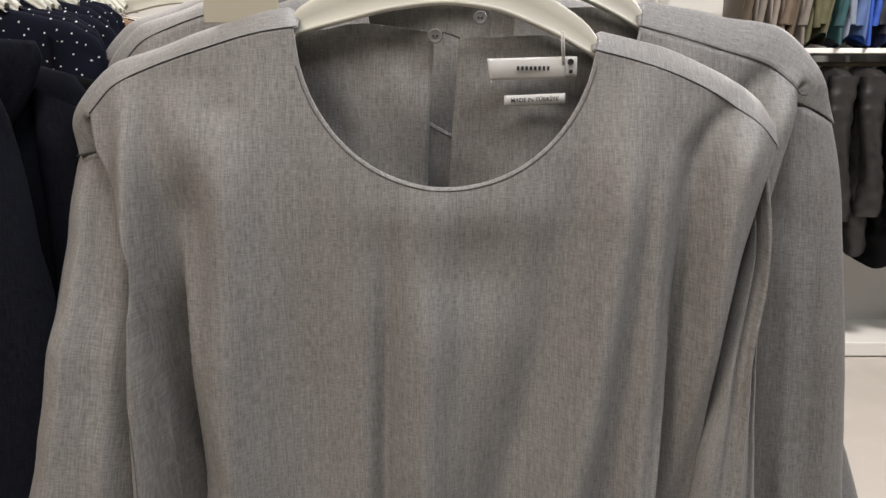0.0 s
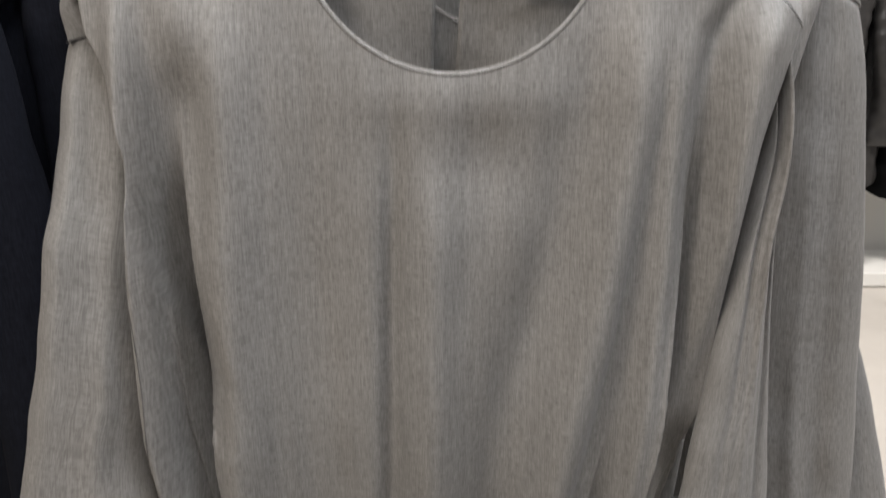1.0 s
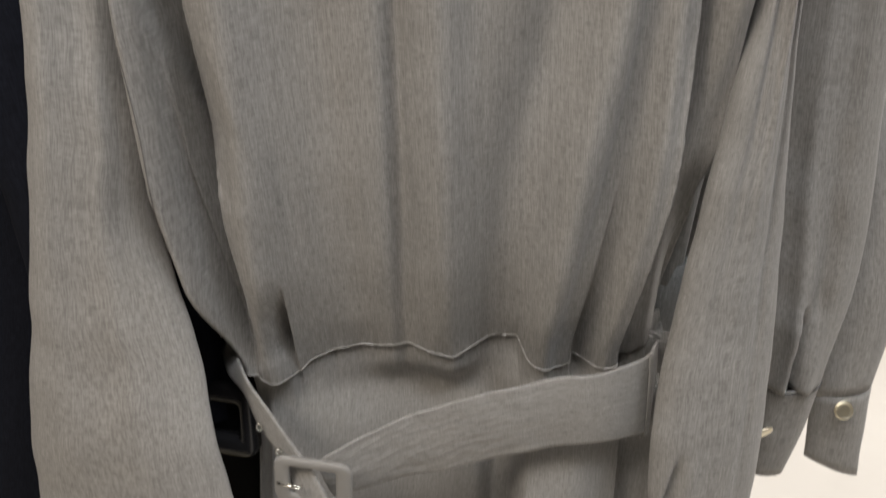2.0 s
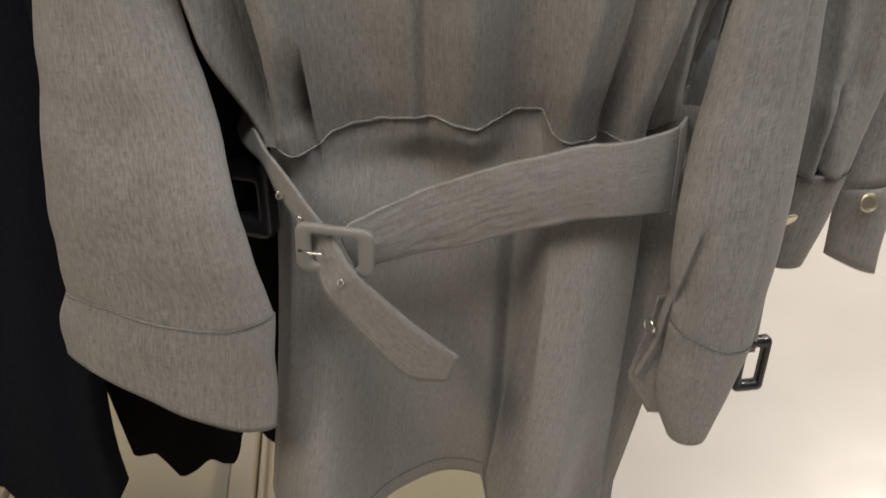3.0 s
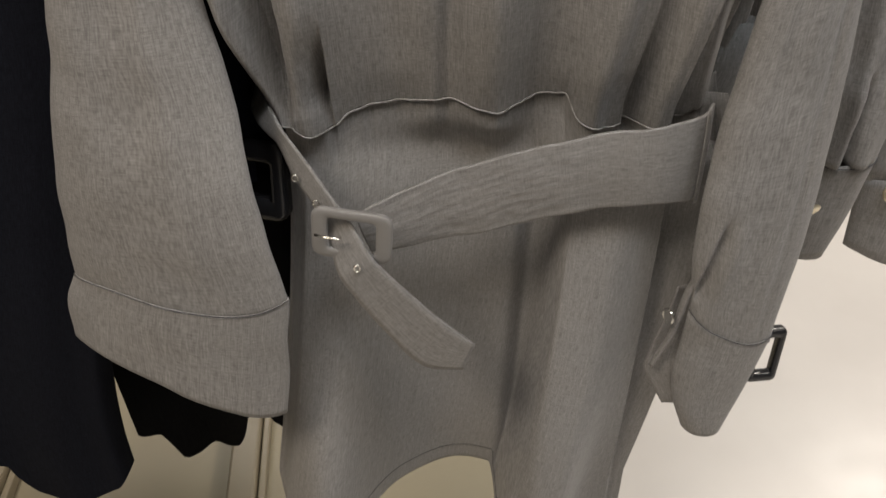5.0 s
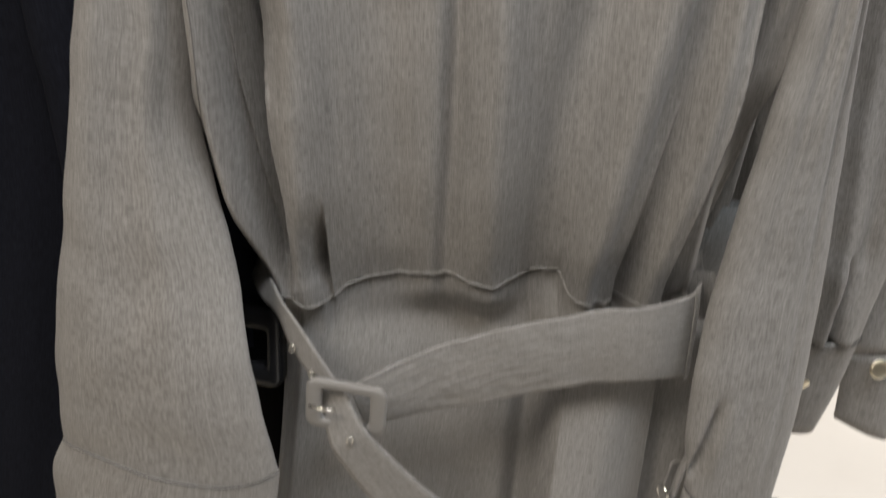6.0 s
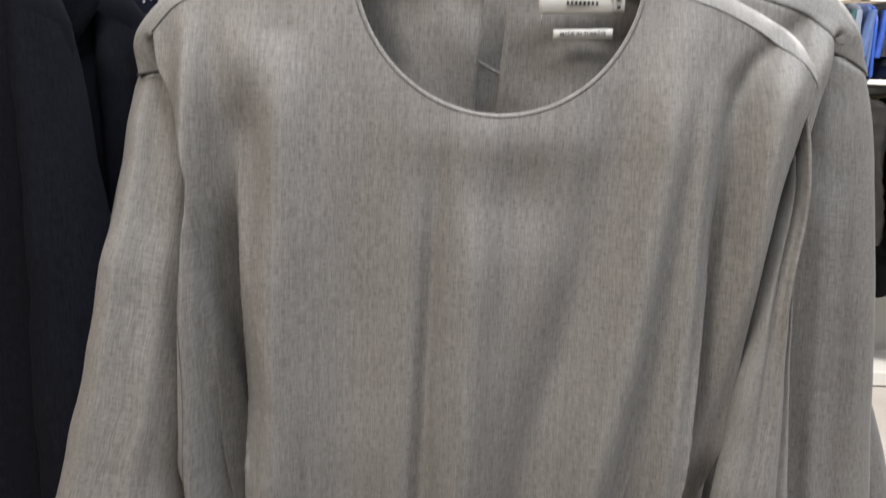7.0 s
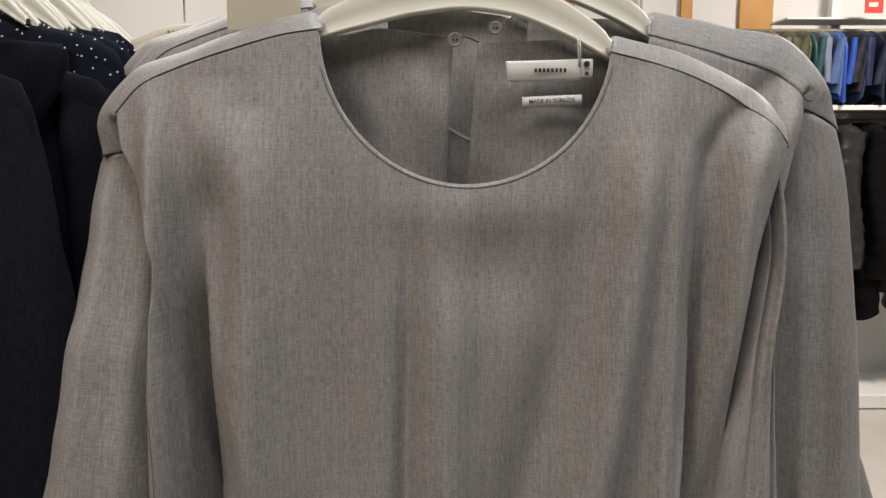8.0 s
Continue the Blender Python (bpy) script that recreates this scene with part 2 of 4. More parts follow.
def tuck(x, z, line, side, width, depth):
    """A fold that turns under at a crisp edge: line(z) the edge, side -1 or 1 where the cloth drops back, and then rises over width."""
    d = (x - line(z)) * side
    if d <= 0 or d > 4 * width:
        return 0.0
    return depth(z) * (1 - math.exp(-d / (0.0012 + 0.008 * step(1.20, 1.34, z)))) * max(0.0, 1 - d / (2.2 * width)) ** 1.3


TUCKS = [
    (smooth([(0.88, -0.1715), (0.97, -0.1705), (1.04, -0.177), (1.12, -0.177), (1.28, -0.181), (1.36, -0.170)]), -1, 0.018, smooth([(0.88, 0.002), (0.91, 0.010), (0.95, 0.026), (1.1, 0.044), (1.2, 0.036), (1.27, 0.012), (1.33, 0.0)])),
    (smooth([(1.05, -0.175), (1.10, -0.182), (1.14, -0.192), (1.18, -0.2025), (1.23, -0.210), (1.30, -0.214)]), 1, 0.016, smooth([(1.05, 0.0), (1.08, 0.010), (1.12, 0.022), (1.2, 0.022), (1.28, 0.008), (1.33, 0.0)])),
    (smooth([(0.90, -0.173), (0.94, -0.1785), (1.02, -0.191), (1.08, -0.1975), (1.2, -0.2005)]), -1, 0.010, smooth([(0.88, 0.0), (0.90, 0.004), (0.94, 0.010), (1.06, 0.014), (1.15, 0.008), (1.2, 0.0)])),
    (smooth([(0.88, -0.1415), (0.92, -0.1428), (0.98, -0.1422)]), -1, 0.011, smooth([(0.88, 0.004), (0.90, 0.012), (0.92, 0.034), (0.945, 0.027), (0.975, 0.004), (0.99, 0.0)])),
    (smooth([(0.90, 0.127), (0.99, 0.1415), (1.06, 0.1525), (1.16, 0.1585), (1.28, 0.166), (1.34, 0.178)]), 1, 0.018, smooth([(0.90, 0.018), (1.0, 0.040), (1.12, 0.042), (1.22, 0.020), (1.30, 0.006), (1.34, 0)])),
    (smooth([(0.90, 0.089), (0.986, 0.103), (1.07, 0.117)]), 1, 0.014, smooth([(0.90, 0.016), (0.98, 0.010), (1.05, 0.002), (1.08, 0.0)])),
    (smooth([(0.90, 0.046), (0.96, 0.049)]), -1, 0.010, smooth([(0.90, 0.010), (0.94, 0.003), (0.96, 0.0)])),
]
# softer folds of the bodice: place by height, width, strength by height (metres towards the viewer)
FOLDS = [
    (smooth([(0.90, -0.182), (1.0, -0.204), (1.1, -0.2115), (1.2, -0.2115), (1.40, -0.214)]), 0.011, smooth([(0.90, 0.013), (1.0, 0.025), (1.2, 0.022), (1.33, 0.011), (1.40, 0.0)])),
    (smooth([(0.9, -0.160), (1.4, -0.150)]), 0.020, smooth([(0.9, 0.014), (1.1, 0.012), (1.3, 0.010), (1.38, 0.0)])),
    (smooth([(0.9, -0.095), (1.4, -0.100)]), 0.030, smooth([(0.9, -0.006), (1.1, -0.006), (1.3, -0.002), (1.38, 0.0)])),
    (smooth([(0.9, -0.052), (1.1, -0.044), (1.4, -0.036)]), 0.009, smooth([(0.9, -0.003), (1.05, -0.0065), (1.2, -0.006), (1.27, -0.002), (1.33, 0)])),
    (smooth([(0.9, -0.016), (1.4, -0.008)]), 0.020, smooth([(0.9, 0.006), (1.1, 0.009), (1.24, 0.007), (1.33, 0)])),
    (smooth([(0.93, 0.024), (1.07, 0.042), (1.2, 0.072), (1.3, 0.092)]), 0.027, smooth([(0.9, -0.011), (1.1, -0.009), (1.25, -0.005), (1.35, -0.001)])),
    (smooth([(0.92, 0.062), (1.07, 0.086), (1.2, 0.110), (1.3, 0.124), (1.4, 0.135)]), 0.022, smooth([(0.9, 0.014), (1.1, 0.014), (1.3, 0.012), (1.36, 0.006), (1.41, 0.0)])),
    (smooth([(0.9, 0.075), (1.1, 0.112), (1.3, 0.140)]), 0.007, smooth([(0.9, -0.002), (1.1, -0.004), (1.28, -0.003), (1.34, 0.0)])),
    (smooth([(0.9, 0.112), (1.1, 0.140), (1.4, 0.160)]), 0.012, smooth([(0.9, 0.010), (1.1, 0.012), (1.3, 0.006), (1.36, 0.0)])),
    (smooth([(0.9, 0.132), (1.09, 0.163), (1.22, 0.186), (1.30, 0.195), (1.38, 0.218)]), 0.018, smooth([(0.9, 0.010), (1.1, 0.014), (1.25, 0.017), (1.34, 0.013), (1.38, 0.0)])),
    (smooth([(1.22, 0.166), (1.30, 0.171), (1.35, 0.180), (1.38, 0.197)]), 0.013, smooth([(1.18, 0.0), (1.26, -0.008), (1.34, -0.009), (1.37, -0.005), (1.39, 0.0)])),
    (smooth([(1.20, -0.170), (1.36, -0.175)]), 0.020, smooth([(1.20, 0.0), (1.30, -0.006), (1.36, 0.004), (1.40, 0.0)])),
]
BASE_Y = smooth([(0.87, 0.579), (0.905, 0.573), (0.94, 0.565), (1.0, 0.554), (1.1, 0.5475), (1.2, 0.5475), (1.33, 0.5505), (1.40, 0.560), (1.44, 0.566)])


def front_y(x, z):
    y = BASE_Y(z) + 0.03 * x
    deep = 1.55 + 0.2 * step(0.15, 0.11, abs(x)) * step(0.90, 1.0, z) - 0.35 * step(0.06, 0.03, abs(x - 0.01)) * step(0.95, 0.90, z)
    for line, width, height in FOLDS:
        y -= deep * ridge(x, z, line, 0.92 * width, height)
    for line, side, width, depth in TUCKS:
        y += tuck(x, z, line, side, width, depth)
    y += 0.006 * math.exp(-((x - 0.005) / 0.05) ** 2 - ((z - 1.262) / 0.03) ** 2) - 0.004 * math.exp(-((x - 0.01) / 0.08) ** 2 - ((z - 1.31) / 0.02) ** 2)
    y += 0.04 * step(0.150, 0.175, x) * step(1.08, 0.95, z) + 0.008 * step(0.21, 0.25, x) * step(1.2, 1.33, z) + 0.004 * step(-0.21, -0.245, x) * step(1.25, 1.35, z)
    y += 0.009 * math.exp(-((x + 0.229) / 0.008) ** 2 - ((z - 1.038) / 0.010) ** 2) - 0.006 * math.exp(-((x + 0.224) / 0.006) ** 2 - ((z - 1.065) / 0.016) ** 2)
    gather = math.exp(-max(0.0, z - WAIST(x)) / 0.022)
    y += gather * (0.0016 * noise.noise(Vector((x * 110, 2.3, z * 14))) + 0.0007 * noise.noise(Vector((x * 300, 6.3, z * 40))))
    y += 0.0016 * noise.noise(Vector((x * 22, 3.1, z * 7))) + 0.0010 * noise.noise(Vector((x * 60, 8.2, z * 22)))
    return y


@functools.lru_cache(None)
def panel_ends(u, n, seam):
    """The bottom and the top height of the front panel along one thread."""
    z = 1.4
    for _ in range(16):
        z = 0.5 * (z + front_top(mix(BODY_L(z), BODY_R(z) - n, u)))
    return WAIST(mix(BODY_L(0.89), BODY_R(0.89) - n, u)), z


def bodice_front(u, v):
    n = SHAPE["narrow"]
    low, top = panel_ends(u, n, SHAPE["seam"])
    z = mix(low, top, v)
    x = mix(BODY_L(z), BODY_R(z) - n, u)
    return Vector((x, front_y(x, z), z))


BACK_Y = smooth([(0.88, 0.605), (1.2, 0.594), (1.42, 0.588), (1.45, 0.584)])
BACK_TOP = smooth([(-0.25, 1.385), (-0.20, 1.410), (-0.12, 1.432), (-0.085, 1.434), (-0.058, 1.438), (-0.01, 1.432), (0.006, 1.428), (0.04, 1.429), (0.072, 1.430), (0.09, 1.424), (0.12, 1.418), (0.18, 1.405), (0.235, 1.37)])


def bodice_back(xl, xr):
    """One half of the back, beside the keyhole slit."""
    def fn(u, v):
        top = 1.42
        x = 0
        for _ in range(2):
            x = mix(xl(top), xr(top), u)
            top = BACK_TOP(x)
        z = mix(0.88, top, v)
        x = mix(xl(z), xr(z), u)
        y = BACK_Y(z) + 0.006 * math.sin(x * 55 + 1) * step(1.42, 1.3, z) + 0.007 * noise.noise(Vector((x * 24 + z * 9, 1.7, z * 20)))
        return Vector((x, y, z))
    return fn


def yoke(side, reach=0.2355, wide=0.016, rise=(0.0175, 0.0135)):
    """The shoulder strip between front seam and back, rounded over the shoulder point."""
    def fn(u, v):
        x = mix(-0.0985, -0.2425, u) if side < 0 else mix(0.103, reach, u)
        z = SEAM_L(x) if side < 0 else SHAPE["seam"](x)
        a = Vector((x, front_y(x, z) + 0.0008, z - 0.0012))
        b = Vector((x, 0.594, z - 0.004 + 0.004 * u))
        p = a.lerp(b, v)
        lift = mix(rise[0], rise[1], u)
        p.z += lift * (v / 0.6 * (1.4 - 0.4 * v / 0.6) if v < 0.6 else 1 - ((v - 0.6) / 0.4) ** 2)
        p.x += side * wide * step(0.62, 1.0, u) * math.sin(math.pi * min(1.0, v * 0.8))
        p.z -= 0.006 * step(0.9, 1.0, u) * v
        p.z += 0.0015 * math.sin(u * 17 + side) * v * (1 - v)
        if u < 0.06:
            p.z -= 0.006 * (1 - u / 0.06) * math.sin(math.pi * v)
        return p
    return fn


def cap(side, top, foot, bulge):
    """The sleeve head, from the end of the shoulder strip down to the sleeve seam; its front edge tucks in behind the bodice."""
    def fn(u, v):
        p = top(1.0, u).lerp(foot(u), v)
        p.x += side * bulge * 6.75 * v * (1 - v) ** 2 * math.sin(math.pi * min(1.0, 0.25 + u))
        tuck_in = max(0.0, 1 - u / 0.16) * step(0.0, 0.25, v)
        p.x -= side * 0.012 * tuck_in
        p.y += 0.012 * tuck_in
        p.y -= 0.003 * math.sin(math.pi * v) * step(0.1, 0.35, u) * (1 - u)
        return p
    return fn


def shoulder(side, strip, foot, bulge, across=20, along=60, down=26):
    """The shoulder strip and the sleeve head under it, eased into one another over the shoulder point."""
    head = cap(side, strip, foot, bulge)
    rows = [[strip(i / along, j / across) for j in range(across + 1)] for i in range(along + 1)]
    rows += [[head(j / across, i / down) for j in range(across + 1)] for i in range(1, down + 1)]
    for _ in range(26):
        for i in range(along - 9, along + 12):
            for j in range(1, across + 1):
                ease = 0.5 * step(0.0, 0.3, j / across) * step(along - 10, along - 4, i) * step(along + 13, along + 7, i)
                rows[i][j] = rows[i][j].lerp((rows[i - 1][j] + rows[i + 1][j]) / 2, ease)
    n = len(rows) - 1
    return sheet("shoulder_yoke", lambda u, v: rows[int(round(v * n))][int(round(u * across))], across, n, GREY)


SKIRT_L = smooth([(0.42, -0.258), (0.615, -0.221), (0.758, -0.198), (0.89, -0.182)])
SKIRT_R = smooth([(0.42, 0.146), (0.50, 0.158), (0.60, 0.172), (0.70, 0.184), (0.82, 0.190), (0.90, 0.175)])
SKIRT_TUCKS = [
    (smooth([(0.42, 0.128), (0.50, 0.130), (0.60, 0.132), (0.82, 0.134), (0.90, 0.134)]), 1, 0.022, smooth([(0.42, 0.010), (0.6, 0.022), (0.82, 0.024), (0.9, 0.02)])),
]
SKIRT_FOLDS = [
    (smooth([(0.42, -0.190), (0.90, -0.150)]), 0.050, smooth([(0.42, 0.100), (0.70, 0.040), (0.85, 0.012), (0.9, 0.004)])),
    (smooth([(0.42, -0.045), (0.90, -0.03)]), 0.060, smooth([(0.42, -0.030), (0.70, -0.016), (0.85, -0.010), (0.9, -0.004)])),
    (smooth([(0.42, 0.012), (0.80, 0.026)]), 0.012, smooth([(0.42, -0.022), (0.80, -0.018), (0.86, -0.004)])),
]


LOBE_EDGE = smooth([(0.36, -0.004), (0.42, 0.000), (0.47, 0.008), (0.60, 0.027), (0.714, 0.037), (0.82, 0.043), (0.88, 0.050)])
LOBE_RISE = smooth([(0.42, 0.085), (0.60, 0.058), (0.78, 0.036), (0.84, 0.022), (0.9, 0.008)])


def skirt_y(x, z):
    y = 0.568 + 0.016 * math.exp(-((z - 0.866) / 0.034) ** 2) * step(-0.16, -0.11, x) * step(0.06, 0.01, x)
    for line, width, height in SKIRT_FOLDS:
        y -= ridge(x, z, line, width, height)
    for line, side, width, depth in SKIRT_TUCKS:
        y += tuck(x, z, line, side, width, depth)
    d = x - LOBE_EDGE(z)
    y -= LOBE_RISE(z) * step(-0.003, 0.009, d) * (1 - 0.12 * math.exp(-d / 0.012)) * math.exp(-(max(0.0, d - 0.042) / 0.040) ** 2)
    y += 0.0022 * noise.noise(Vector((x * 20, 5.1, z * 6)))
    return y


SKIRT_APEX = Vector((-0.03, 0.02, 1.19))   # the skirt swings forward and narrows a little below the waist


def skirt_front(u, v):
    x = mix(SKIRT_L(0.89), SKIRT_R(0.89), u)
    z = mix(HEM - 0.10 * step(-0.012, 0.004, mix(SKIRT_L(HEM), SKIRT_R(HEM), u)) - 0.07 * step(-0.150, -0.21, mix(SKIRT_L(HEM), SKIRT_R(HEM), u)), WAIST(x) + 0.012, v)
    x = mix(SKIRT_L(z), SKIRT_R(z), u)
    edge = step(0.05, 0.0, u) + step(0.96, 1.0, u)
    w = WAIST(x)
    y = mix(skirt_y(x, z) + 0.002, max(front_y(x, w) + 0.003, 0.562 - 0.2 * max(0, x - 0.05)), step(w - 0.05, w - 0.012, z))
    p = Vector((x, mix(y, 0.580, edge * step(w, w - 0.05, z)), z))
    return SKIRT_APEX + (p - SKIRT_APEX) * (1 - 0.045 * step(0.86, 0.42, z))


def skirt_back(u, v):
    z = mix(HEM, 0.9, v)
    x = mix(SKIRT_L(z), SKIRT_R(z), u)
    return Vector((x, 0.586 + 0.03 * math.sin(math.pi * u), z))


def plain_skirt(u, v):
    """The straighter skirt of a dress pressed between others."""
    z = mix(HEM + 0.03, 0.915, v)
    t = 2 * math.pi * u
    wide = step(0.70, 0.90, z)
    return Vector((-0.03 + 0.022 * wide + (0.145 + 0.029 * wide) * math.cos(t), 0.585 + 0.012 * math.sin(t) + 0.004 * math.sin(5 * t), z))


def tube(left, right, depth, folds=(), sag=0.0, skew=0.0):
    """A flattened sleeve: edges by v as (x, y, z) functions, depth front to back by v, folds as (angle, width, height by v)."""
    def fn(u, v):
        a, b = left(v), right(v)
        t = 2 * math.pi * u
        c, s = math.cos(t), math.sin(t)
        c = math.copysign(abs(c) ** 0.8, c)
        s = math.copysign(abs(s) ** 1.3, s)
        mid, half = (a + b) / 2, (b - a) / 2
        p = mid + half * c
        d = depth(v)
        for ang, width, h in folds:
            g = (c - ang) / width
            d += h(v) * math.exp(-g * g) * (1 if s < 0 else 0)
        p = p + Vector((0, d * s, 0))
        p.z -= (sag(v) if callable(sag) else sag) * (1 - c * c) * (1 + skew * c)
        p += 0.002 * noise.noise(p * 25) * Vector((1, 1, 0))
        return p
    return fn


def edge_curve(rows):
    """A smooth space curve by v from (v, x, y, z) rows."""
    f = [smooth([(r[0], r[k]) for r in rows]) for k in (1, 2, 3)]
    return lambda v: Vector((f[0](v), f[1](v), f[2](v)))


def seam(name, fn, n, mat, parent, radius=0.0007, lift=(0, -0.0008, 0)):
    pts = [fn(i / n) + Vector(lift) for i in range(n + 1)]
    return part(name, pipe_mesh(name, pts, radius, mat, 5), mat, parent)


L_OUT = edge_curve([(0, -0.2590, 0.577, 1.3520), (0.03, -0.2645, 0.574, 1.335), (0.12, -0.2685, 0.556, 1.278), (0.22, -0.2755, 0.530, 1.210), (0.35, -0.289, 0.514, 1.115), (0.62, -0.327, 0.503, 0.955), (0.8, -0.346, 0.499, 0.877), (1, -0.357, 0.496, 0.786)])
L_IN = edge_curve([(0, -0.205, 0.588, 1.366), (0.03, -0.2045, 0.584, 1.335), (0.12, -0.200, 0.576, 1.26), (0.22, -0.204, 0.560, 1.19), (0.34, -0.213, 0.545, 1.105), (0.43, -0.2235, 0.540, 1.05), (0.52, -0.2185, 0.534, 1.0), (0.62, -0.208, 0.526, 0.94), (0.8, -0.201, 0.505, 0.862), (1, -0.187, 0.496, 0.757)])

def swung(curve, full=False):
    """The inner edge of a sleeve that turns forward as it goes down."""
    return lambda v: SKIRT_APEX + (curve(v) - SKIRT_APEX) * (1 - 0.055 * (1 if full else step(0.3, 0.9, v)))


L_IN = swung(L_IN)
L_CUT_OUT = edge_curve([(0, -0.3572, 0.496, 0.791), (0.4, -0.369, 0.495, 0.766), (1, -0.377, 0.494, 0.724)])
L_CUT_IN = edge_curve([(0, -0.1862, 0.496, 0.762), (1, -0.206, 0.494, 0.622)])
L_CUT_IN = swung(L_CUT_IN, True)
R_IN = edge_curve([(0, 0.212, 0.592, 1.365), (0.06, 0.219, 0.576, 1.30), (0.2, 0.2035, 0.560, 1.21), (0.4, 0.183, 0.545, 1.09), (0.68, 0.156, 0.535, 0.90), (0.8, 0.150, 0.525, 0.83), (1, 0.160, 0.525, 0.717)])
R_OUT = edge_curve([(0, 0.236, 0.595, 1.365), (0.06, 0.238, 0.58, 1.30), (0.2, 0.233, 0.572, 1.20), (0.4, 0.241, 0.57, 1.086), (0.68, 0.250, 0.56, 0.94), (0.8, 0.253, 0.55, 0.82), (1, 0.246, 0.54, 0.674)])
R_CUT_IN = edge_curve([(0, 0.1592, 0.525, 0.722), (0.4, 0.158, 0.528, 0.64), (1, 0.178, 0.53, 0.562)])
R_CUT_OUT = edge_curve([(0, 0.2468, 0.54, 0.679), (0.5, 0.235, 0.535, 0.620), (1, 0.219, 0.53, 0.556)])

# the sleeve of a dress behind, hanging straight
S_IN = edge_curve([(0, 0.205, 0.585, 1.370), (0.05, 0.205, 0.586, 1.335), (0.4, 0.205, 0.588, 1.09), (1, 0.228, 0.572, 0.790)])
S_OUT = edge_curve([(0, 0.263, 0.583, 1.340), (0.08, 0.273, 0.582, 1.30), (0.4, 0.300, 0.585, 1.08), (0.75, 0.309, 0.578, 0.92), (1, 0.292, 0.57, 0.792)])
S_CUT_IN = edge_curve([(0, 0.229, 0.572, 0.792), (1, 0.236, 0.572, 0.678)])
S_CUT_OUT = edge_curve([(0, 0.2925, 0.57, 0.794), (0.6, 0.284, 0.57, 0.725), (1, 0.274, 0.57, 0.677)])

const = lambda c: (lambda v: c)
M = {}
M["bodice_front"] = sheet("bodice_front", bodice_front, 420, 200, GREY, straight=True)
slit_l, slit_r = smooth([(0.88, -0.018), (1.3, -0.012), (1.44, -0.006)]), smooth([(0.88, 0.0), (1.3, 0.004), (1.44, 0.0125)])
M["back_left"] = sheet("back_panel", bodice_back(lambda z: BODY_L(z) + 0.004, slit_l), 60, 60, GREY, straight=True)
M["back_right"] = sheet("back_panel", bodice_back(slit_r, lambda z: BODY_R(z) - 0.004), 60, 60, GREY, straight=True)
M["yoke_r"] = sheet("shoulder_yoke", yoke(1, 0.2355, 0.003, (0.0165, 0.0205)), 60, 18, GREY)
SHAPE["seam"], SHAPE["narrow"] = SEAM_R2, 0.011
M["bodice_plain"] = sheet("bodice_front", bodice_front, 200, 90, GREY, straight=True)
YOKE_S = yoke(1, 0.2225, 0.016, (0.0225, 0.031))
M["yoke_r2"] = shoulder(1, YOKE_S, edge_curve([(0, 0.207, 0.574, 1.366), (0.2, 0.2245, 0.568, 1.3595), (0.4, 0.246, 0.570, 1.3505), (0.65, 0.2635, 0.582, 1.341), (1, 0.245, 0.605, 1.344)]), 0.008)
SHAPE["narrow"] = 0.0
SHAPE["seam"] = SEAM_R
M["skirt_front"] = sheet("skirt_front", skirt_front, 300, 110, GREY)
M["skirt_back"] = sheet("skirt_back", skirt_back, 40, 20, GREY)
M["plain_skirt"] = sheet("skirt", plain_skirt, 60, 10, GREY, True)
SLEEVE_L = tube(L_OUT, L_IN, smooth([(0, 0.014), (0.2, 0.022), (0.6, 0.022), (1, 0.0140)]), [(-0.2, 0.25, smooth([(0, -0.001), (0.8, -0.002), (1, 0)])), (-0.6, 0.2, smooth([(0, 0.0), (0.1, 0.004), (0.35, 0.002), (0.6, 0.0)])), (0.3, 0.15, smooth([(0, 0), (0.3, 0.004), (1, 0.0)]))], sag=smooth([(0.7, 0.0), (1, 0.015)]), skew=0.5)
M["sleeve_l"] = sheet("sleeve", SLEEVE_L, 72, 90, GREY, True)
M["cuff_l"] = sheet("cuff", tube(L_CUT_OUT, L_CUT_IN, smooth([(0, 0.0146), (1, 0.0125)]), sag=const(0.014), skew=0.9), 72, 20, GREY, True)


def with_slit(fn, line, low, high, depth, lip):
    """A sleeve with a slit: along line(z), from low to high, the cloth turns in behind a crisp lip on its front."""
    def cut(u, v):
        p = fn(u, v)
        if u > 0.5:
            d = p.x - line(p.z)
            k = step(low - 0.02, low, p.z) * step(high, high - 0.03, p.z)
            p.y += k * (depth * math.exp(-(max(0.0, d) / 0.006) ** 2) * (1 if d > 0 else math.exp(-(d / 0.0015) ** 2)) - lip * math.exp(-((d + 0.006) / 0.006) ** 2))
            p.y -= 0.4 * depth * math.exp(-((d - 0.016) / 0.008) ** 2) * k
        return p
    return cut


M["sleeve_r"] = sheet("sleeve", with_slit(tube(R_IN, R_OUT, smooth([(0, 0.012), (0.1, 0.02), (0.7, 0.021), (1, 0.0145)]), [(0.1, 0.12, smooth([(0, 0.012), (0.3, 0.006), (0.7, 0.0)])), (-0.35, 0.12, smooth([(0, -0.012), (0.3, -0.004), (0.7, 0.0)])), (0.55, 0.1, smooth([(0, -0.012), (0.4, -0.007), (0.95, -0.002), (1, 0.0)]))], sag=smooth([(0.7, 0.0), (1, 0.012)])), smooth([(0.70, 0.160), (0.74, 0.1615), (0.78, 0.1655), (0.83, 0.174)]), 0.752, 0.83, 0.008, 0.002), 160, 110, GREY, True)
M["cuff_r"] = sheet("cuff", tube(R_CUT_IN, R_CUT_OUT, smooth([(0, 0.0150), (1, 0.011)]), sag=smooth([(0, 0.012), (1, 0.004)])), 60, 20, GREY, True)
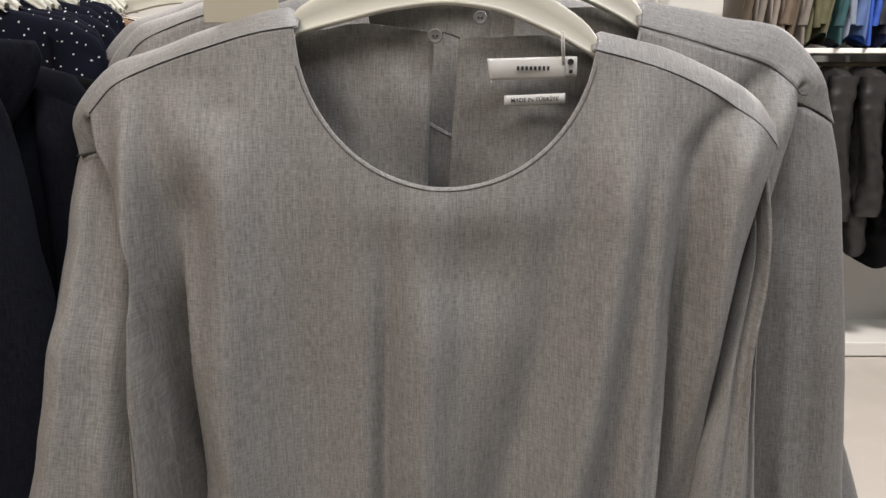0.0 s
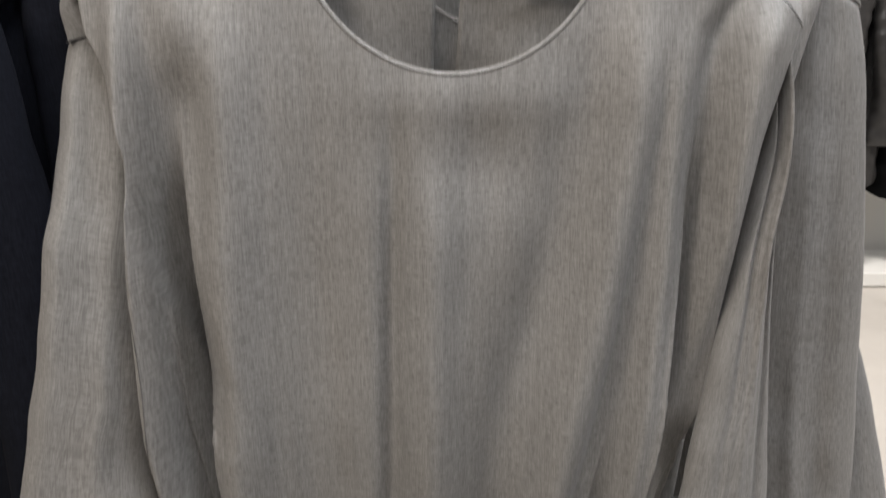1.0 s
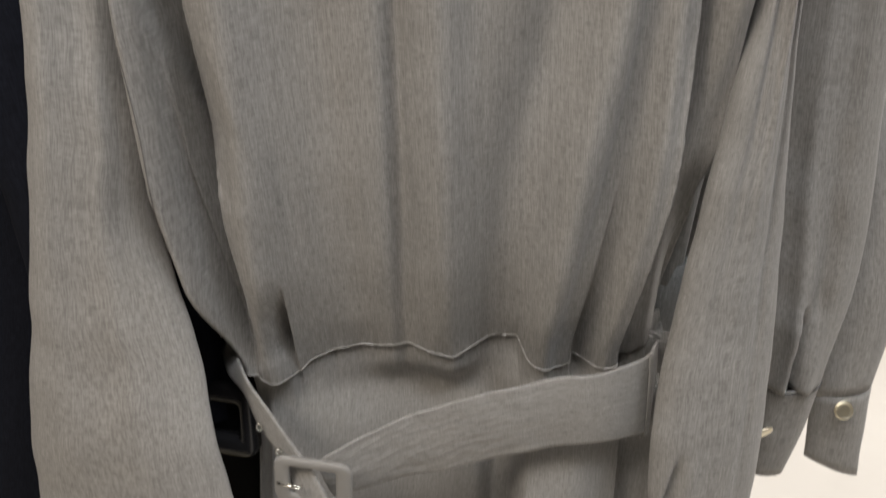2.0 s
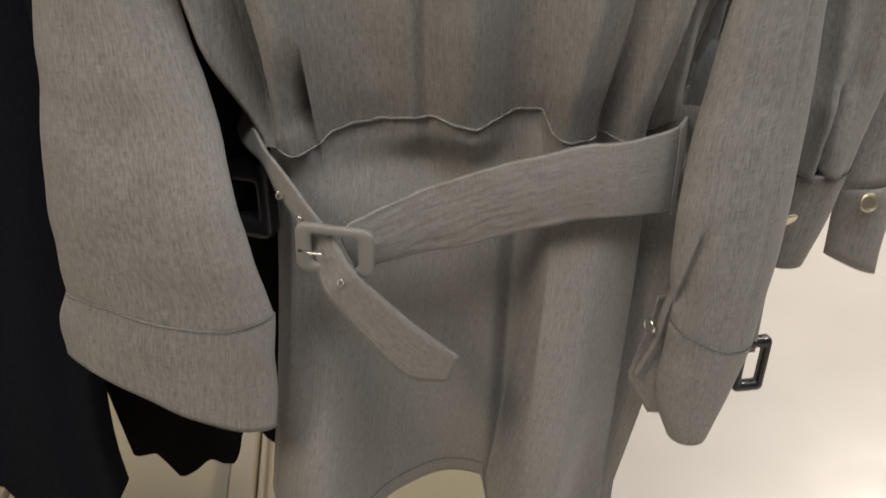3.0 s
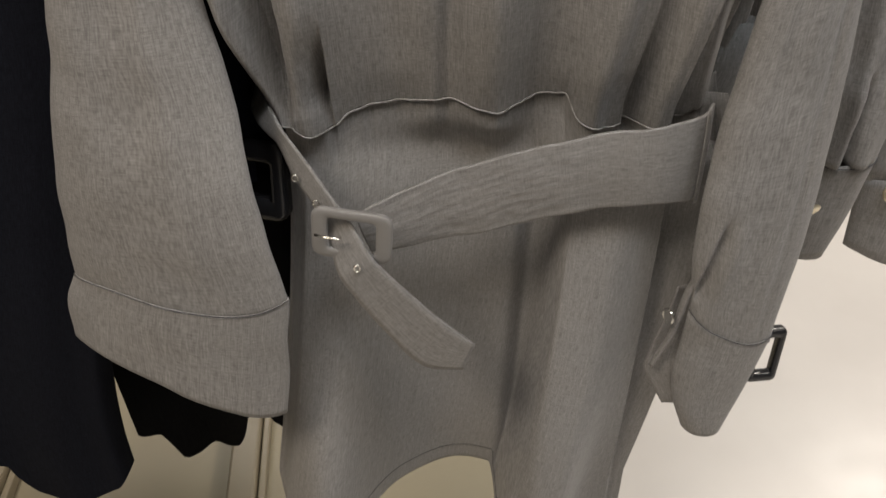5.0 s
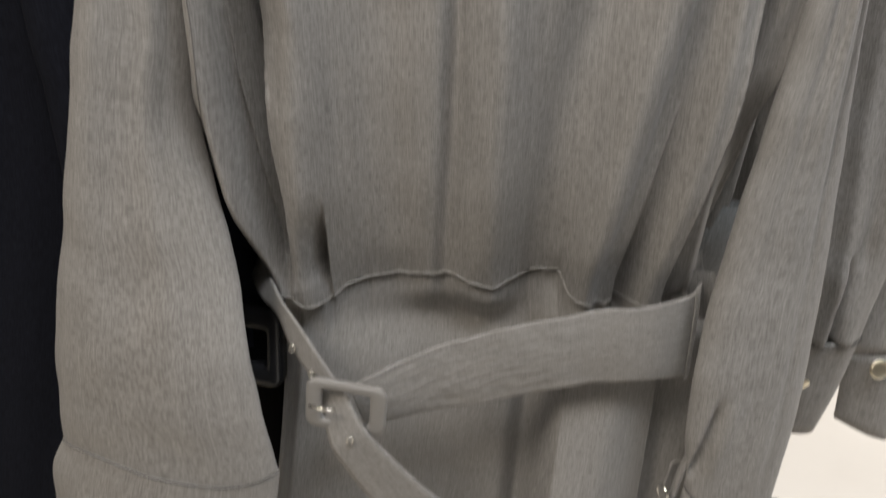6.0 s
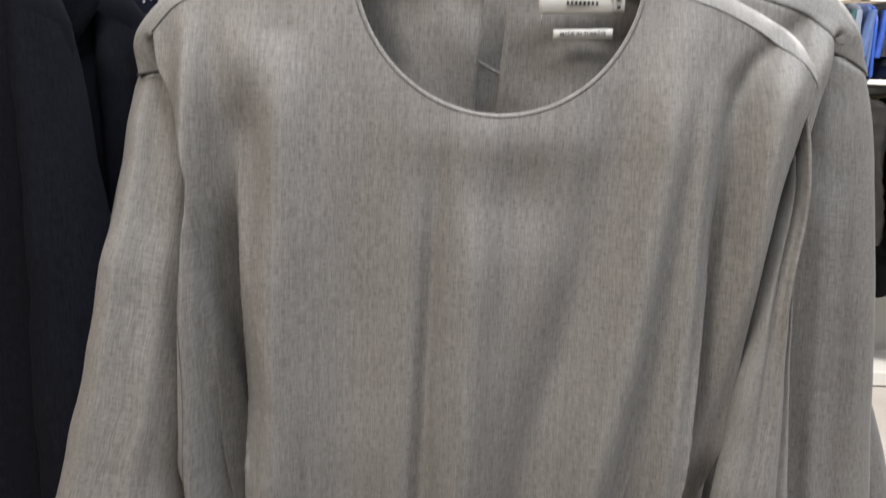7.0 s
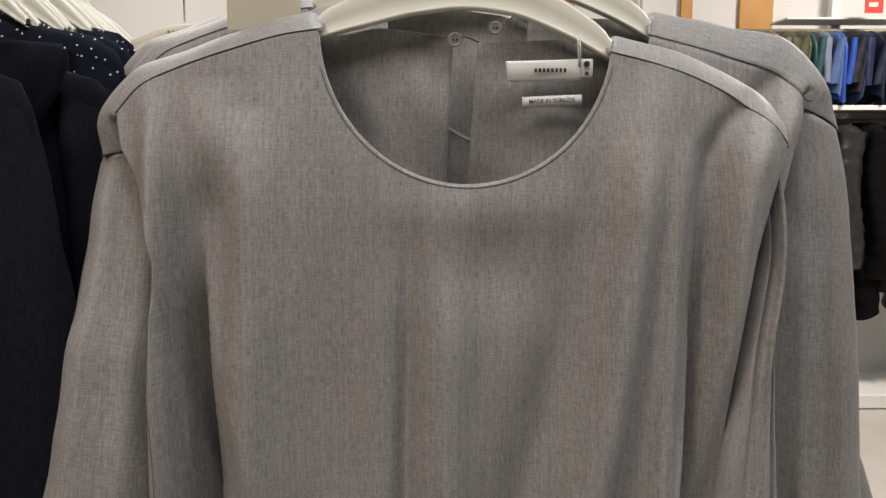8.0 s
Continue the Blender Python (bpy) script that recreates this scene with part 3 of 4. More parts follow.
M["sleeve_s"] = sheet("sleeve", with_slit(tube(S_IN, S_OUT, smooth([(0, 0.015), (0.3, 0.022), (1, 0.02)]), [(0.2, 0.2, smooth([(0, 0), (0.5, -0.005), (0.85, -0.010), (1, 0.0)])), (-0.3, 0.15, smooth([(0, 0), (0.5, 0.004), (0.85, 0.006), (1, 0.0)]))]), smooth([(0.78, 0.2525), (0.83, 0.2545), (0.88, 0.2590)]), 0.775, 0.885, 0.019, 0.006), 140, 90, GREY, True)
B_OUT = edge_curve([(0, -0.2465, 0.585, 1.353), (0.2, -0.20, 0.60, 1.25), (0.5, -0.16, 0.605, 1.05), (1, -0.13, 0.605, 0.79)])
B_IN = edge_curve([(0, -0.205, 0.588, 1.340), (0.2, -0.14, 0.60, 1.25), (0.5, -0.08, 0.605, 1.05), (1, -0.05, 0.605, 0.79)])
B_CUT_OUT = edge_curve([(0, -0.130, 0.605, 0.792), (1, -0.126, 0.605, 0.68)])
B_CUT_IN = edge_curve([(0, -0.050, 0.605, 0.792), (1, -0.046, 0.605, 0.68)])
M["sleeve_b"] = sheet("sleeve", tube(B_OUT, B_IN, const(0.009)), 40, 30, GREY, True)
M["cuff_b"] = sheet("cuff", tube(B_CUT_OUT, B_CUT_IN, const(0.0095)), 40, 8, GREY, True)
FOOT_L = edge_curve([(0, -0.222, 0.572, 1.3525), (0.25, -0.241, 0.5655, 1.3500), (0.5, -0.2560, 0.5660, 1.3470), (0.75, -0.2565, 0.576, 1.346), (1, -0.245, 0.592, 1.346)])
M["yoke_l"] = shoulder(-1, yoke(-1), FOOT_L, 0.0045)
M["cuff_s"] = sheet("cuff", tube(S_CUT_IN, S_CUT_OUT, smooth([(0, 0.020), (1, 0.008)]), sag=0.002), 48, 10, GREY, True)


def dress(place, label, hero=False, turn=0.0):
    """A long-sleeved grey dress; its meshes are laid out round (0, 0.57, 0)."""
    root = thing("dress", place, label, "dress", "grey dresses on the rail", "", turn)
    names = ["bodice_front" if hero else "bodice_plain", "back_left", "back_right", "yoke_l", "yoke_r" if hero else "yoke_r2", "sleeve_l" if hero else "sleeve_b", "cuff_l" if hero else "cuff_b"]
    names += ["skirt_front", "skirt_back", "sleeve_r", "cuff_r"] if hero else ["plain_skirt", "sleeve_s", "cuff_s"]
    made = {}
    for k in names:
        made[k] = part(M[k].name.split(".")[0], M[k], GREY, root)
        made[k].location = (0, -0.57, 0)
        open_sheet = k.startswith(("bodice", "back", "yoke", "skirt"))
        thicken(made[k], 0.0009, -1 if open_sheet else 1)
    return root, made


hero, hp = dress((0, 0.57, 0), "grey melange long-sleeved dress with a fabric belt, hanging on a rail", True)
second, sp = dress((0.044, 0.628, 0.024), "grey melange dress hanging close behind another one")
third, tp = dress((-0.022, 0.69, 0.034), "grey melange dress farther back on the rail")
fourth, fp = dress((-0.05, 0.745, 0.040), "grey melange dress at the back of the rail")

# belt
BELT_TOP = edge_curve([(0, 0.166, 0.585, 0.892), (0.10, 0.148, 0.552, 0.899), (0.30, 0.089, 0.526, 0.901), (0.5, 0.030, 0.526, 0.890), (0.72, -0.040, 0.526, 0.870), (0.87, -0.084, 0.512, 0.859), (0.95, -0.110, 0.499, 0.852), (1, -0.122, 0.495, 0.847)])
BELT_LOW = edge_curve([(0, 0.168, 0.588, 0.812), (0.10, 0.150, 0.550, 0.822), (0.30, 0.096, 0.523, 0.835), (0.45, 0.050, 0.521, 0.830), (0.6, 0.006, 0.524, 0.817), (0.75, -0.041, 0.523, 0.807), (0.9, -0.087, 0.508, 0.806), (1, -0.112, 0.497, 0.808)])


def belt_fn(u, v):
    p = BELT_LOW(u).lerp(BELT_TOP(u), v)
    crease = noise.noise(Vector((u * 5, v * 9 + u * 3, 1.3)))
    p.y -= 0.003 * math.sin(math.pi * v) + 0.001 * noise.noise(Vector((u * 14, v * 2, 4))) + step(0.25, 0.6, u) * (0.0007 * (1 - abs(crease)) ** 6 + 0.0004 * noise.noise(Vector((u * 40, v * 9, 7))))
    p.z += 0.0012 * noise.noise(Vector((u * 9, 0, 2)))
    return p


belt = part("belt", sheet("belt", belt_fn, 200, 36, GREY_CUT), GREY_CUT, hero)
belt.location = (0, -0.57, 0)
thicken(belt, 0.0022, 1)
STRAP_A = edge_curve([(0, -0.206, 0.590, 0.914), (0.05, -0.189, 0.550, 0.910), (0.1, -0.177, 0.528, 0.902), (0.22, -0.159, 0.512, 0.885), (0.34, -0.143, 0.499, 0.866), (0.46, -0.127, 0.489, 0.846), (0.52, -0.118, 0.480, 0.834), (0.6, -0.107, 0.474, 0.817), (0.8, -0.0685, 0.474, 0.768), (1, -0.0305, 0.476, 0.7265)])
STRAP_B = edge_curve([(0, -0.216, 0.592, 0.890), (0.05, -0.200, 0.553, 0.893), (0.1, -0.184, 0.533, 0.890), (0.22, -0.171, 0.517, 0.869), (0.34, -0.152, 0.500, 0.847), (0.46, -0.143, 0.489, 0.822), (0.52, -0.140, 0.481, 0.808), (0.6, -0.1325, 0.474, 0.794), (0.75, -0.1080, 0.474, 0.7505), (0.93, -0.067, 0.475, 0.700), (1, -0.0405, 0.477, 0.6965)])


def strap_fn(u, v):
    return STRAP_B(u).lerp(STRAP_A(u), v)


strap = part("belt_end", sheet("belt_end", strap_fn, 80, 8, GREY_CUT), GREY_CUT, hero, "pointed free end of the fabric belt")
strap.location = (0, -0.57, 0)
thicken(strap, 0.0022, -1)


def buckle_mesh(name, w, h, side, rim, thick, mat, r=0.009):
    """A rectangular ring with rounded corners and a rounded section, in the xz plane; side and rim: the widths of upright and level bars."""
    def ring(w, h, r):
        out = []
        for cx, cz, a0 in ((w / 2 - r, h / 2 - r, 0), (-w / 2 + r, h / 2 - r, 90), (-w / 2 + r, -h / 2 + r, 180), (w / 2 - r, -h / 2 + r, 270)):
            for k in range(7):
                a = radians(a0 + 15 * k)
                out.append((cx + r * math.cos(a), cz + r * math.sin(a)))
        return out
    outer, inner = ring(w, h, r), ring(w - 2 * side, h - 2 * rim, r * 0.4)
    sec = [(0, 0.2), (0.06, 0.7), (0.2, 1), (0.8, 1), (0.94, 0.7), (1, 0.2), (1, -1), (0, -1)]
    verts, faces = [], []
    for (ox, oz), (ix, iz) in zip(outer, inner):
        for t, d in sec:
            verts.append((mix(ox, ix, t), -thick * d / 2, mix(oz, iz, t)))
    n, k = len(outer), len(sec)
    for i in range(n):
        for j in range(k):
            faces.append((i * k + j, ((i + 1) % n) * k + j, ((i + 1) % n) * k + (j + 1) % k, i * k + (j + 1) % k))
    return mesh_of(name, verts, faces, mat)


def ring_points(c, rx, rz, n=14, tilt=0.0):
    return [(c[0] + rx * math.cos(2 * math.pi * k / n), c[1] + tilt * math.sin(2 * math.pi * k / n), c[2] + rz * math.sin(2 * math.pi * k / n)) for k in range(n)]


buckle = part("buckle", buckle_mesh("buckle", 0.063, 0.0455, 0.0125, 0.0080, 0.0046, GREY_CUT), GREY_CUT, hero, "fabric-covered rectangular belt buckle")
buckle.matrix_basis = pose(-0.1252, 0.485 - 0.57, 0.8352, -1, 5, -8)
part("buckle_pin", pipe_mesh("buckle_pin", [(-0.153, -0.0870, 0.838), (-0.146, -0.0905, 0.8385), (-0.135, -0.0935, 0.8385), (-0.1325, -0.0915, 0.838)], 0.0011, CHROME), CHROME, hero, "small bright metal prong")
for ex, ey, ez in ((-0.168, 0.5115, 0.8715), (-0.152, 0.4990, 0.8560), (-0.1216, 0.4730, 0.8135)):
    part("eyelet", pipe_mesh("eyelet", ring_points((ex, ey - 0.571, ez), 0.0024, 0.0030), 0.0007, CHROME, 6, True), CHROME, hero, "small bright metal eyelet")
loop = part("belt_loop", sheet("belt_loop", lambda u, v: Vector((mix(0.1505, 0.1545, u) + 0.002 * v, -0.0215 + 0.004 * (2 * v - 1) ** 4 + 0.003 * u, mix(0.903, 0.815, v))), 4, 20, GREY), GREY, hero)
thicken(loop, 0.0009, 1)


def follow(name, fn, n, mat, parent, radius=0.0006, lift=-0.0009, shift=-0.57):
    """A stitched line on the cloth."""
    pts = []
    for i in range(n + 1):
        p = fn(i / n)
        pts.append((p.x, p.y + lift + shift, p.z))
    return part(name, pipe_mesh(name, pts, radius, mat, 5), mat, parent)


def front_at(x, z, d=0.0):
    return Vector((x, front_y(x, z) - d, z))


def neck_edge(t):
    a = mix(math.pi * 1.02, math.pi * 1.98, t)
    x, z = NECK_X + NECK_A * math.cos(a), NECK_Z + NECK_B * math.sin(a)
    return Vector((x, front_y(x, z) + 0.0008, z))


def neck_stitch(t):
    a = mix(math.pi * 1.08, math.pi * 1.92, t)
    x, z = NECK_X + (NECK_A + 0.0022) * math.cos(a), NECK_Z + (NECK_B + 0.0018) * math.sin(a)
    return Vector((x, front_y(x, z), z))


def seam_l(t):
    x = mix(-0.099, -0.2405, t)
    return Vector((x, front_y(x, SEAM_L(x)) - 0.0006, SEAM_L(x) - 0.0004))


def seam_r(t):
    x = mix(0.104, 0.233, t)
    z = SHAPE["seam"](x)
    return Vector((x, front_y(x, z) - 0.0006, z - 0.0004))


def waist_line(t):
    p = bodice_front(mix(0.01, 0.93, t), 0.0)
    return Vector((p.x, p.y - 0.0004, p.z + 0.0004 + 0.0005 * math.sin(t * 90)))


for root in (hero, second, third):
    SHAPE["seam"] = SEAM_R if root is hero else SEAM_R2
    follow("neck_binding", neck_edge, 90, PALE_THREAD, root, 0.0007, 0.0)
    follow("seam", neck_stitch, 90, SOFT_THREAD, root, 0.0004, -0.0003)
    follow("seam", seam_l, 50, THREAD, root, 0.00045, 0.0003)
    follow("seam", seam_r, 50, THREAD, root, 0.00045, 0.0003)
follow("waist_seam", waist_line, 160, PALE_THREAD, hero, 0.0007, 0.0)


SHAPE["seam"] = SEAM_R


def tube_line(fn, v, u0, u1):
    return lambda t: fn(mix(u0, u1, t), v)


CUFF_L = tube(L_CUT_OUT, L_CUT_IN, smooth([(0, 0.0146), (1, 0.0125)]), sag=const(0.014), skew=0.9)
CUFF_R = tube(R_CUT_IN, R_CUT_OUT, smooth([(0, 0.0150), (1, 0.011)]), sag=smooth([(0, 0.012), (1, 0.004)]))
CUFF_S = tube(S_CUT_IN, S_CUT_OUT, smooth([(0, 0.020), (1, 0.008)]), sag=0.002)
follow("cuff_seam", tube_line(CUFF_L, 0.0, 0.5, 1.0), 60, THREAD, hero, 0.0004, -0.0009)
follow("cuff_seam", tube_line(CUFF_R, 0.0, 0.5, 1.0), 60, THREAD, hero, 0.0004, -0.0009)
follow("cuff_seam", tube_line(CUFF_S, 0.02, 0.5, 1.0), 60, THREAD, second, 0.0005, -0.0012)
follow("side_seam", lambda t: front_at(mix(-0.2155, -0.2170, t) + 0.004 * math.sin(3 * t), mix(1.045, 1.185, t)), 30, SOFT_THREAD, hero, 0.0004, -0.0004)
follow("hem_seam", lambda t: skirt_front(mix(0.04, 0.96, t), 0.05), 120, SOFT_THREAD, hero, 0.0004, -0.0008)
follow("cap_seam", lambda t: FOOT_L(mix(0.16, 0.56, t)), 40, THREAD, hero, 0.0005, -0.0022)


def button_mesh(name, r, mat, domed=False):
    """A small round button facing -y, with a rim and, when flat, four holes sunk in."""
    bm = bmesh.new()
    prof = [(0, -0.0016), (0.5, -0.0016), (0.72, -0.0019), (0.88, -0.0024), (1, -0.0016), (0.97, 0), (0, 0)] if not domed else [(0, -0.0022), (0.5, -0.0021), (0.72, -0.0019), (0.80, -0.0026), (0.92, -0.0026), (1, -0.0012), (0.97, 0), (0, 0)]
    n = 20
    rings = []
    for f, y in prof:
        rings.append([bm.verts.new((r * f * math.cos(2 * math.pi * k / n), y, r * f * math.sin(2 * math.pi * k / n))) for k in range(n)] if f else [bm.verts.new((0, y, 0))])
    for a, b in zip(rings, rings[1:]):
        for k in range(n):
            q = [a[k % len(a)], a[(k + 1) % len(a)], b[(k + 1) % len(b)], b[k % len(b)]]
            q = list(dict.fromkeys(q))
            bm.faces.new(q)
    bmesh.ops.recalc_face_normals(bm, faces=bm.faces)
    me = bpy.data.meshes.new(name)
    bm.to_mesh(me)
    bm.free()
    me.materials.append(mat)
    me.polygons.foreach_set("use_smooth", [True] * len(me.polygons))
    return me


BTN = button_mesh("button", 0.0052, BUTTON)
STUD = button_mesh("cuff_button", 0.0098, GOLD, True)
SNAP = button_mesh("cuff_button", 0.0075, CHROME, True)
HOLE = button_mesh("button_hole", 0.0007, INK, True)
for root in (hero, second):
    b = part("neck_button", BTN, BUTTON, root, "small grey two-hole button at the back neck")
    b.location = (-0.0055, 0.011, 1.429) if root is hero else (-0.0155, 0.011, 1.4215)
    for dx in (-0.0013, 0.0013):
        h = part("button_hole", HOLE, INK, b)
        h.location = (dx, -0.0004, 0.0002)
    part("button_loop", pipe_mesh("button_loop", [(0.012, 0.013, 1.4275), (0.006, 0.0105, 1.430), (0.0005, 0.010, 1.4315), (-0.003, 0.012, 1.429)], 0.0006, THREAD), THREAD, root)
for root, x, y, z, rz, rx in ((second, 0.2355, -0.0235, 0.748, 20, 28), (third, 0.3975, -0.0440, 0.727, 4, -24)):
    b = part("cuff_button", STUD, GOLD, root, "shiny gold-toned metal cuff button")
    b.matrix_basis = pose(x, y, z, rx, 0, rz)
b = part("cuff_button", SNAP, CHROME, hero, "shiny metal snap at the cuff opening")
b.matrix_basis = pose(0.1425, -0.047, 0.716, 0, 0, -62)

FLAP_EDGE = smooth([(0.0, 0.150), (0.2, 0.146), (0.58, 0.1350), (0.64, 0.1330), (0.70, 0.1350), (0.85, 0.1465), (1.0, 0.158)])
flap = part("cuff_flap", sheet("cuff_flap", lambda u, v: Vector((mix(FLAP_EDGE(v), 0.178, u), -0.034 + 0.003 * math.sin(4 * u + 2 * v), mix(0.738, 0.584, v) + 0.01 * u * v)), 14, 30, GREY), GREY, hero)
PLACKET = smooth([(0.0, 0.1600), (0.3, 0.1515), (0.6, 0.1480), (1.0, 0.1350)])
placket = part("placket", sheet("placket", lambda u, v: Vector((PLACKET(v) + 0.009 * u * (1 - 0.4 * v) * step(0.0, 0.25, v), -0.046 - 0.004 * math.sin(math.pi * u) + 0.008 * v, mix(0.775, 0.646, v))), 8, 36, GREY), GREY, hero, "folded edge of the cuff opening")
thicken(placket, 0.0012, 1)
thicken(flap, 0.0012, 1)
# labels sewn in the neck
label = part("neck_label", sheet("neck_label", lambda u, v: Vector((mix(0.031, 0.0845, u) + 0.0015 * (1 - v), 0.006 - 0.002 * math.sin(math.pi * v) + 0.001 * math.sin(5 * u), mix(1.3985, 1.4135, v) + 0.0015 * u)), 20, 8, LABEL), LABEL, hero, "white satin maker's label")
thicken(label, 0.0005, -1)
bars = bmesh.new()
for k in range(8):
    x = 0.0515 + 0.0030 * k
    box(bars, (x, 0.0032, 1.4055), (x + 0.0017, 0.0042, 1.4083))
part("label_print", bars, INK, label)
size = part("size_label", sheet("size_label", lambda u, v: Vector((mix(0.0842, 0.0935, u), 0.0045 - 0.0012 * math.sin(math.pi * v), mix(1.4015, 1.4150, v))), 8, 8, LABEL), LABEL, hero, "small white size tab with a black dot")
thicken(size, 0.0005, -1)
dot = part("label_print", button_mesh("label_print", 0.0022, INK, True), INK, size)
dot.matrix_basis = pose(0.0888, 0.0040, 1.4112)
part("label_print", slab((0.0878, 0.0026, 1.4035), (0.0903, 0.0032, 1.4058)), INK, size)
care = part("origin_label", sheet("origin_label", lambda u, v: Vector((mix(0.043, 0.0862, u), 0.006 - 0.0015 * math.sin(math.pi * v), mix(1.3805, 1.3882, v) + 0.0018 * u)), 20, 6, LABEL), LABEL, hero, "white label that says where it was made")
thicken(care, 0.0005, -1)
words = bpy.data.curves.new("lettering", "FONT")
words.offset = 0.00006
words.body, words.size, words.extrude, words.align_x = "MADE IN T\u00dcRK\u0130YE", 0.0040, 0.00008, "CENTER"
words.materials.append(INK)
wo = new("lettering", words)
wo.parent = care
wo.matrix_basis = pose(0.0645, 0.0036, 1.3841, 90, -2.4, 0)
part("label_stitch", pipe_mesh("label_stitch", [(0.0335, 0.005, 1.399), (0.034, 0.004, 1.3965), (0.0335, 0.005, 1.394)], 0.0003, LABEL), LABEL, label)
part("label_string", pipe_mesh("label_string", [(0.0815, 0.0005, 1.432), (0.0822, 0.001, 1.42), (0.0835, 0.003, 1.4095)], 0.0005, LABEL), LABEL, hero, "thin white string of the price tag")
part("label_string", pipe_mesh("label_string", [(0.0830, 0.0005, 1.432), (0.0838, 0.001, 1.42), (0.0845, 0.003, 1.4095)], 0.0005, LABEL), LABEL, hero)

# ---- hangers and rails ----


def hanger_mesh(rise=0.0, stout=0.0, span=1.0):
    """A broad moulded hanger: a bowed bar with a ribbed edge."""
    low = smooth([(-0.215, 1.382), (-0.16, 1.404), (-0.125, 1.418), (-0.101, 1.4295), (-0.064, 1.4395), (-0.033, 1.4465), (0.002, 1.450), (0.033, 1.4465), (0.068, 1.434), (0.104, 1.4155), (0.125, 1.402), (0.16, 1.388), (0.212, 1.362)])
    tall = smooth([(-0.215, 0.006), (-0.16, 0.009), (-0.112, 0.012), (-0.095, 0.020), (0, 0.030), (0.098, 0.0205), (0.113, 0.012), (0.16, 0.008), (0.212, 0.006)])

    def fn(u, v):
        x = mix(-0.215, 0.212, v)
        h = tall(x) + stout * (1 - (abs(x) / 0.216) ** 5)
        sec = [(0.0, 0.0), (-0.0048, 0.0), (-0.0058, 0.0012), (-0.0048, 0.0026), (-0.0040, 0.0034), (-0.0040, h * 0.5), (-0.0040, h - 0.003), (-0.0028, h - 0.0005), (0.0, h), (0.0028, h - 0.0005), (0.0040, h - 0.003), (0.0040, h * 0.5), (0.0040, 0.0034), (0.0048, 0.0026), (0.0058, 0.0012), (0.0048, 0.0)]
        y, z = sec[int(round(u * 16)) % 16]
        return Vector((x * span, y, low(x) + rise + z))
    return sheet("bar", fn, 16, 70, PLASTIC, True)


HANGER = hanger_mesh()
STOUT_HANGER = hanger_mesh(0.092, 0.020, 0.8)
HOOK = pipe_mesh("hook", [(0, 0, 1.475), (0, 0, 1.56), (0, 0, 1.640), (0.012, 0, 1.662)] + [(0.022 * math.cos(a), 0, 1.670 + 0.022 * math.sin(a)) for a in (-0.3, 0.3, 0.9, 1.57, 2.2, 2.8, 3.3)], 0.0018, CHROME, 8)


def hanger(x, y, z, turn=0, label="cream plastic clothes hanger with a steel hook", printed=False, shape=None):
    root = thing("clothes_hanger", (x, y, z), label, "hanger", "hangers", "", turn)
    bar = part("bar", shape or HANGER, PLASTIC, root)
    part("hook", HOOK, CHROME, root, "steel hook")
    if printed:
        pb = bmesh.new()
        for k in range(8):
            box(pb, (-0.026 + 0.007 * k, -0.0052, 1.462), (-0.0215 + 0.007 * k, -0.0038, 1.469))
        part("print", pb, STEEL, bar)
    return root


hanger(0, 0.579, 0)
hanger(0.044, 0.637, 0.022)
hanger(-0.022, 0.699, 0.032)
hanger(-0.050, 0.754, 0.038)


def rail(points, label):
    ob = part("clothes_rail", pipe_mesh("clothes_rail", points, 0.0125, STEEL, 14), STEEL, None)
    return tagged(ob, label, "rail", "clothes rails")


rail([(0.02, 0.42, 1.680), (-0.06, 1.65, 1.684)], "straight beige metal rail that carries grey dresses")
rail([(-0.48, 0.40, 1.680), (-0.80, 1.65, 1.684)], "straight beige metal rail that carries dark clothes")
for px in (-0.06, -0.80):
    post = part("rack_post", slab((px - 0.018, 1.65, 0.0), (px + 0.018, 1.686, 1.70), 0.003), STEEL, None)
    tagged(post, "upright beige metal post of a clothes rack", "rack post", "rack posts")

card = thing("price_card", (-0.148, 0.612, 1.44), "plain cream card tag standing behind the dress shoulder", "tag")
part("card", slab((-0.0275, -0.0006, 0.0), (0.0275, 0.0006, 0.095), 0.0003), CARD, card)
part("string", pipe_mesh("string", [(0, 0, 0.09), (0.02, 0.0, 0.12), (0.06, -0.01, 0.145), (0.15, -0.03, 0.150)], 0.0005, LABEL), LABEL, card)

# ---- plinth and rack feet ----
plinth = tagged(part("plinth", slab((-1.9, -0.35, -0.006), (0, 1.9, 0.08), 0.004), BEIGE, None), "low beige board under the hanging clothes", "plinth", "", "structure")
plinth.matrix_world = pose(0.205, 0.75, 0, 0, 0, AISLE)
for rx in (-0.40, -0.82):
    foot = thing("floor_rail", (rx, 0.85, 0.08), "beige metal foot of a clothes rack", "rack foot", "rack feet", "", AISLE)
    part("bar", slab((-0.030, -0.3, 0.0), (0.016, 1.2, 0.036), 0.005), STEEL, foot)
    part("lip", slab((0.018, -0.3, 0.0), (0.030, 1.2, 0.022), 0.003), STEEL, foot)
    part("end_cap", slab((-0.031, -0.306, 0.0), (0.031, -0.301, 0.037), 0.002), GUNMETAL, foot)

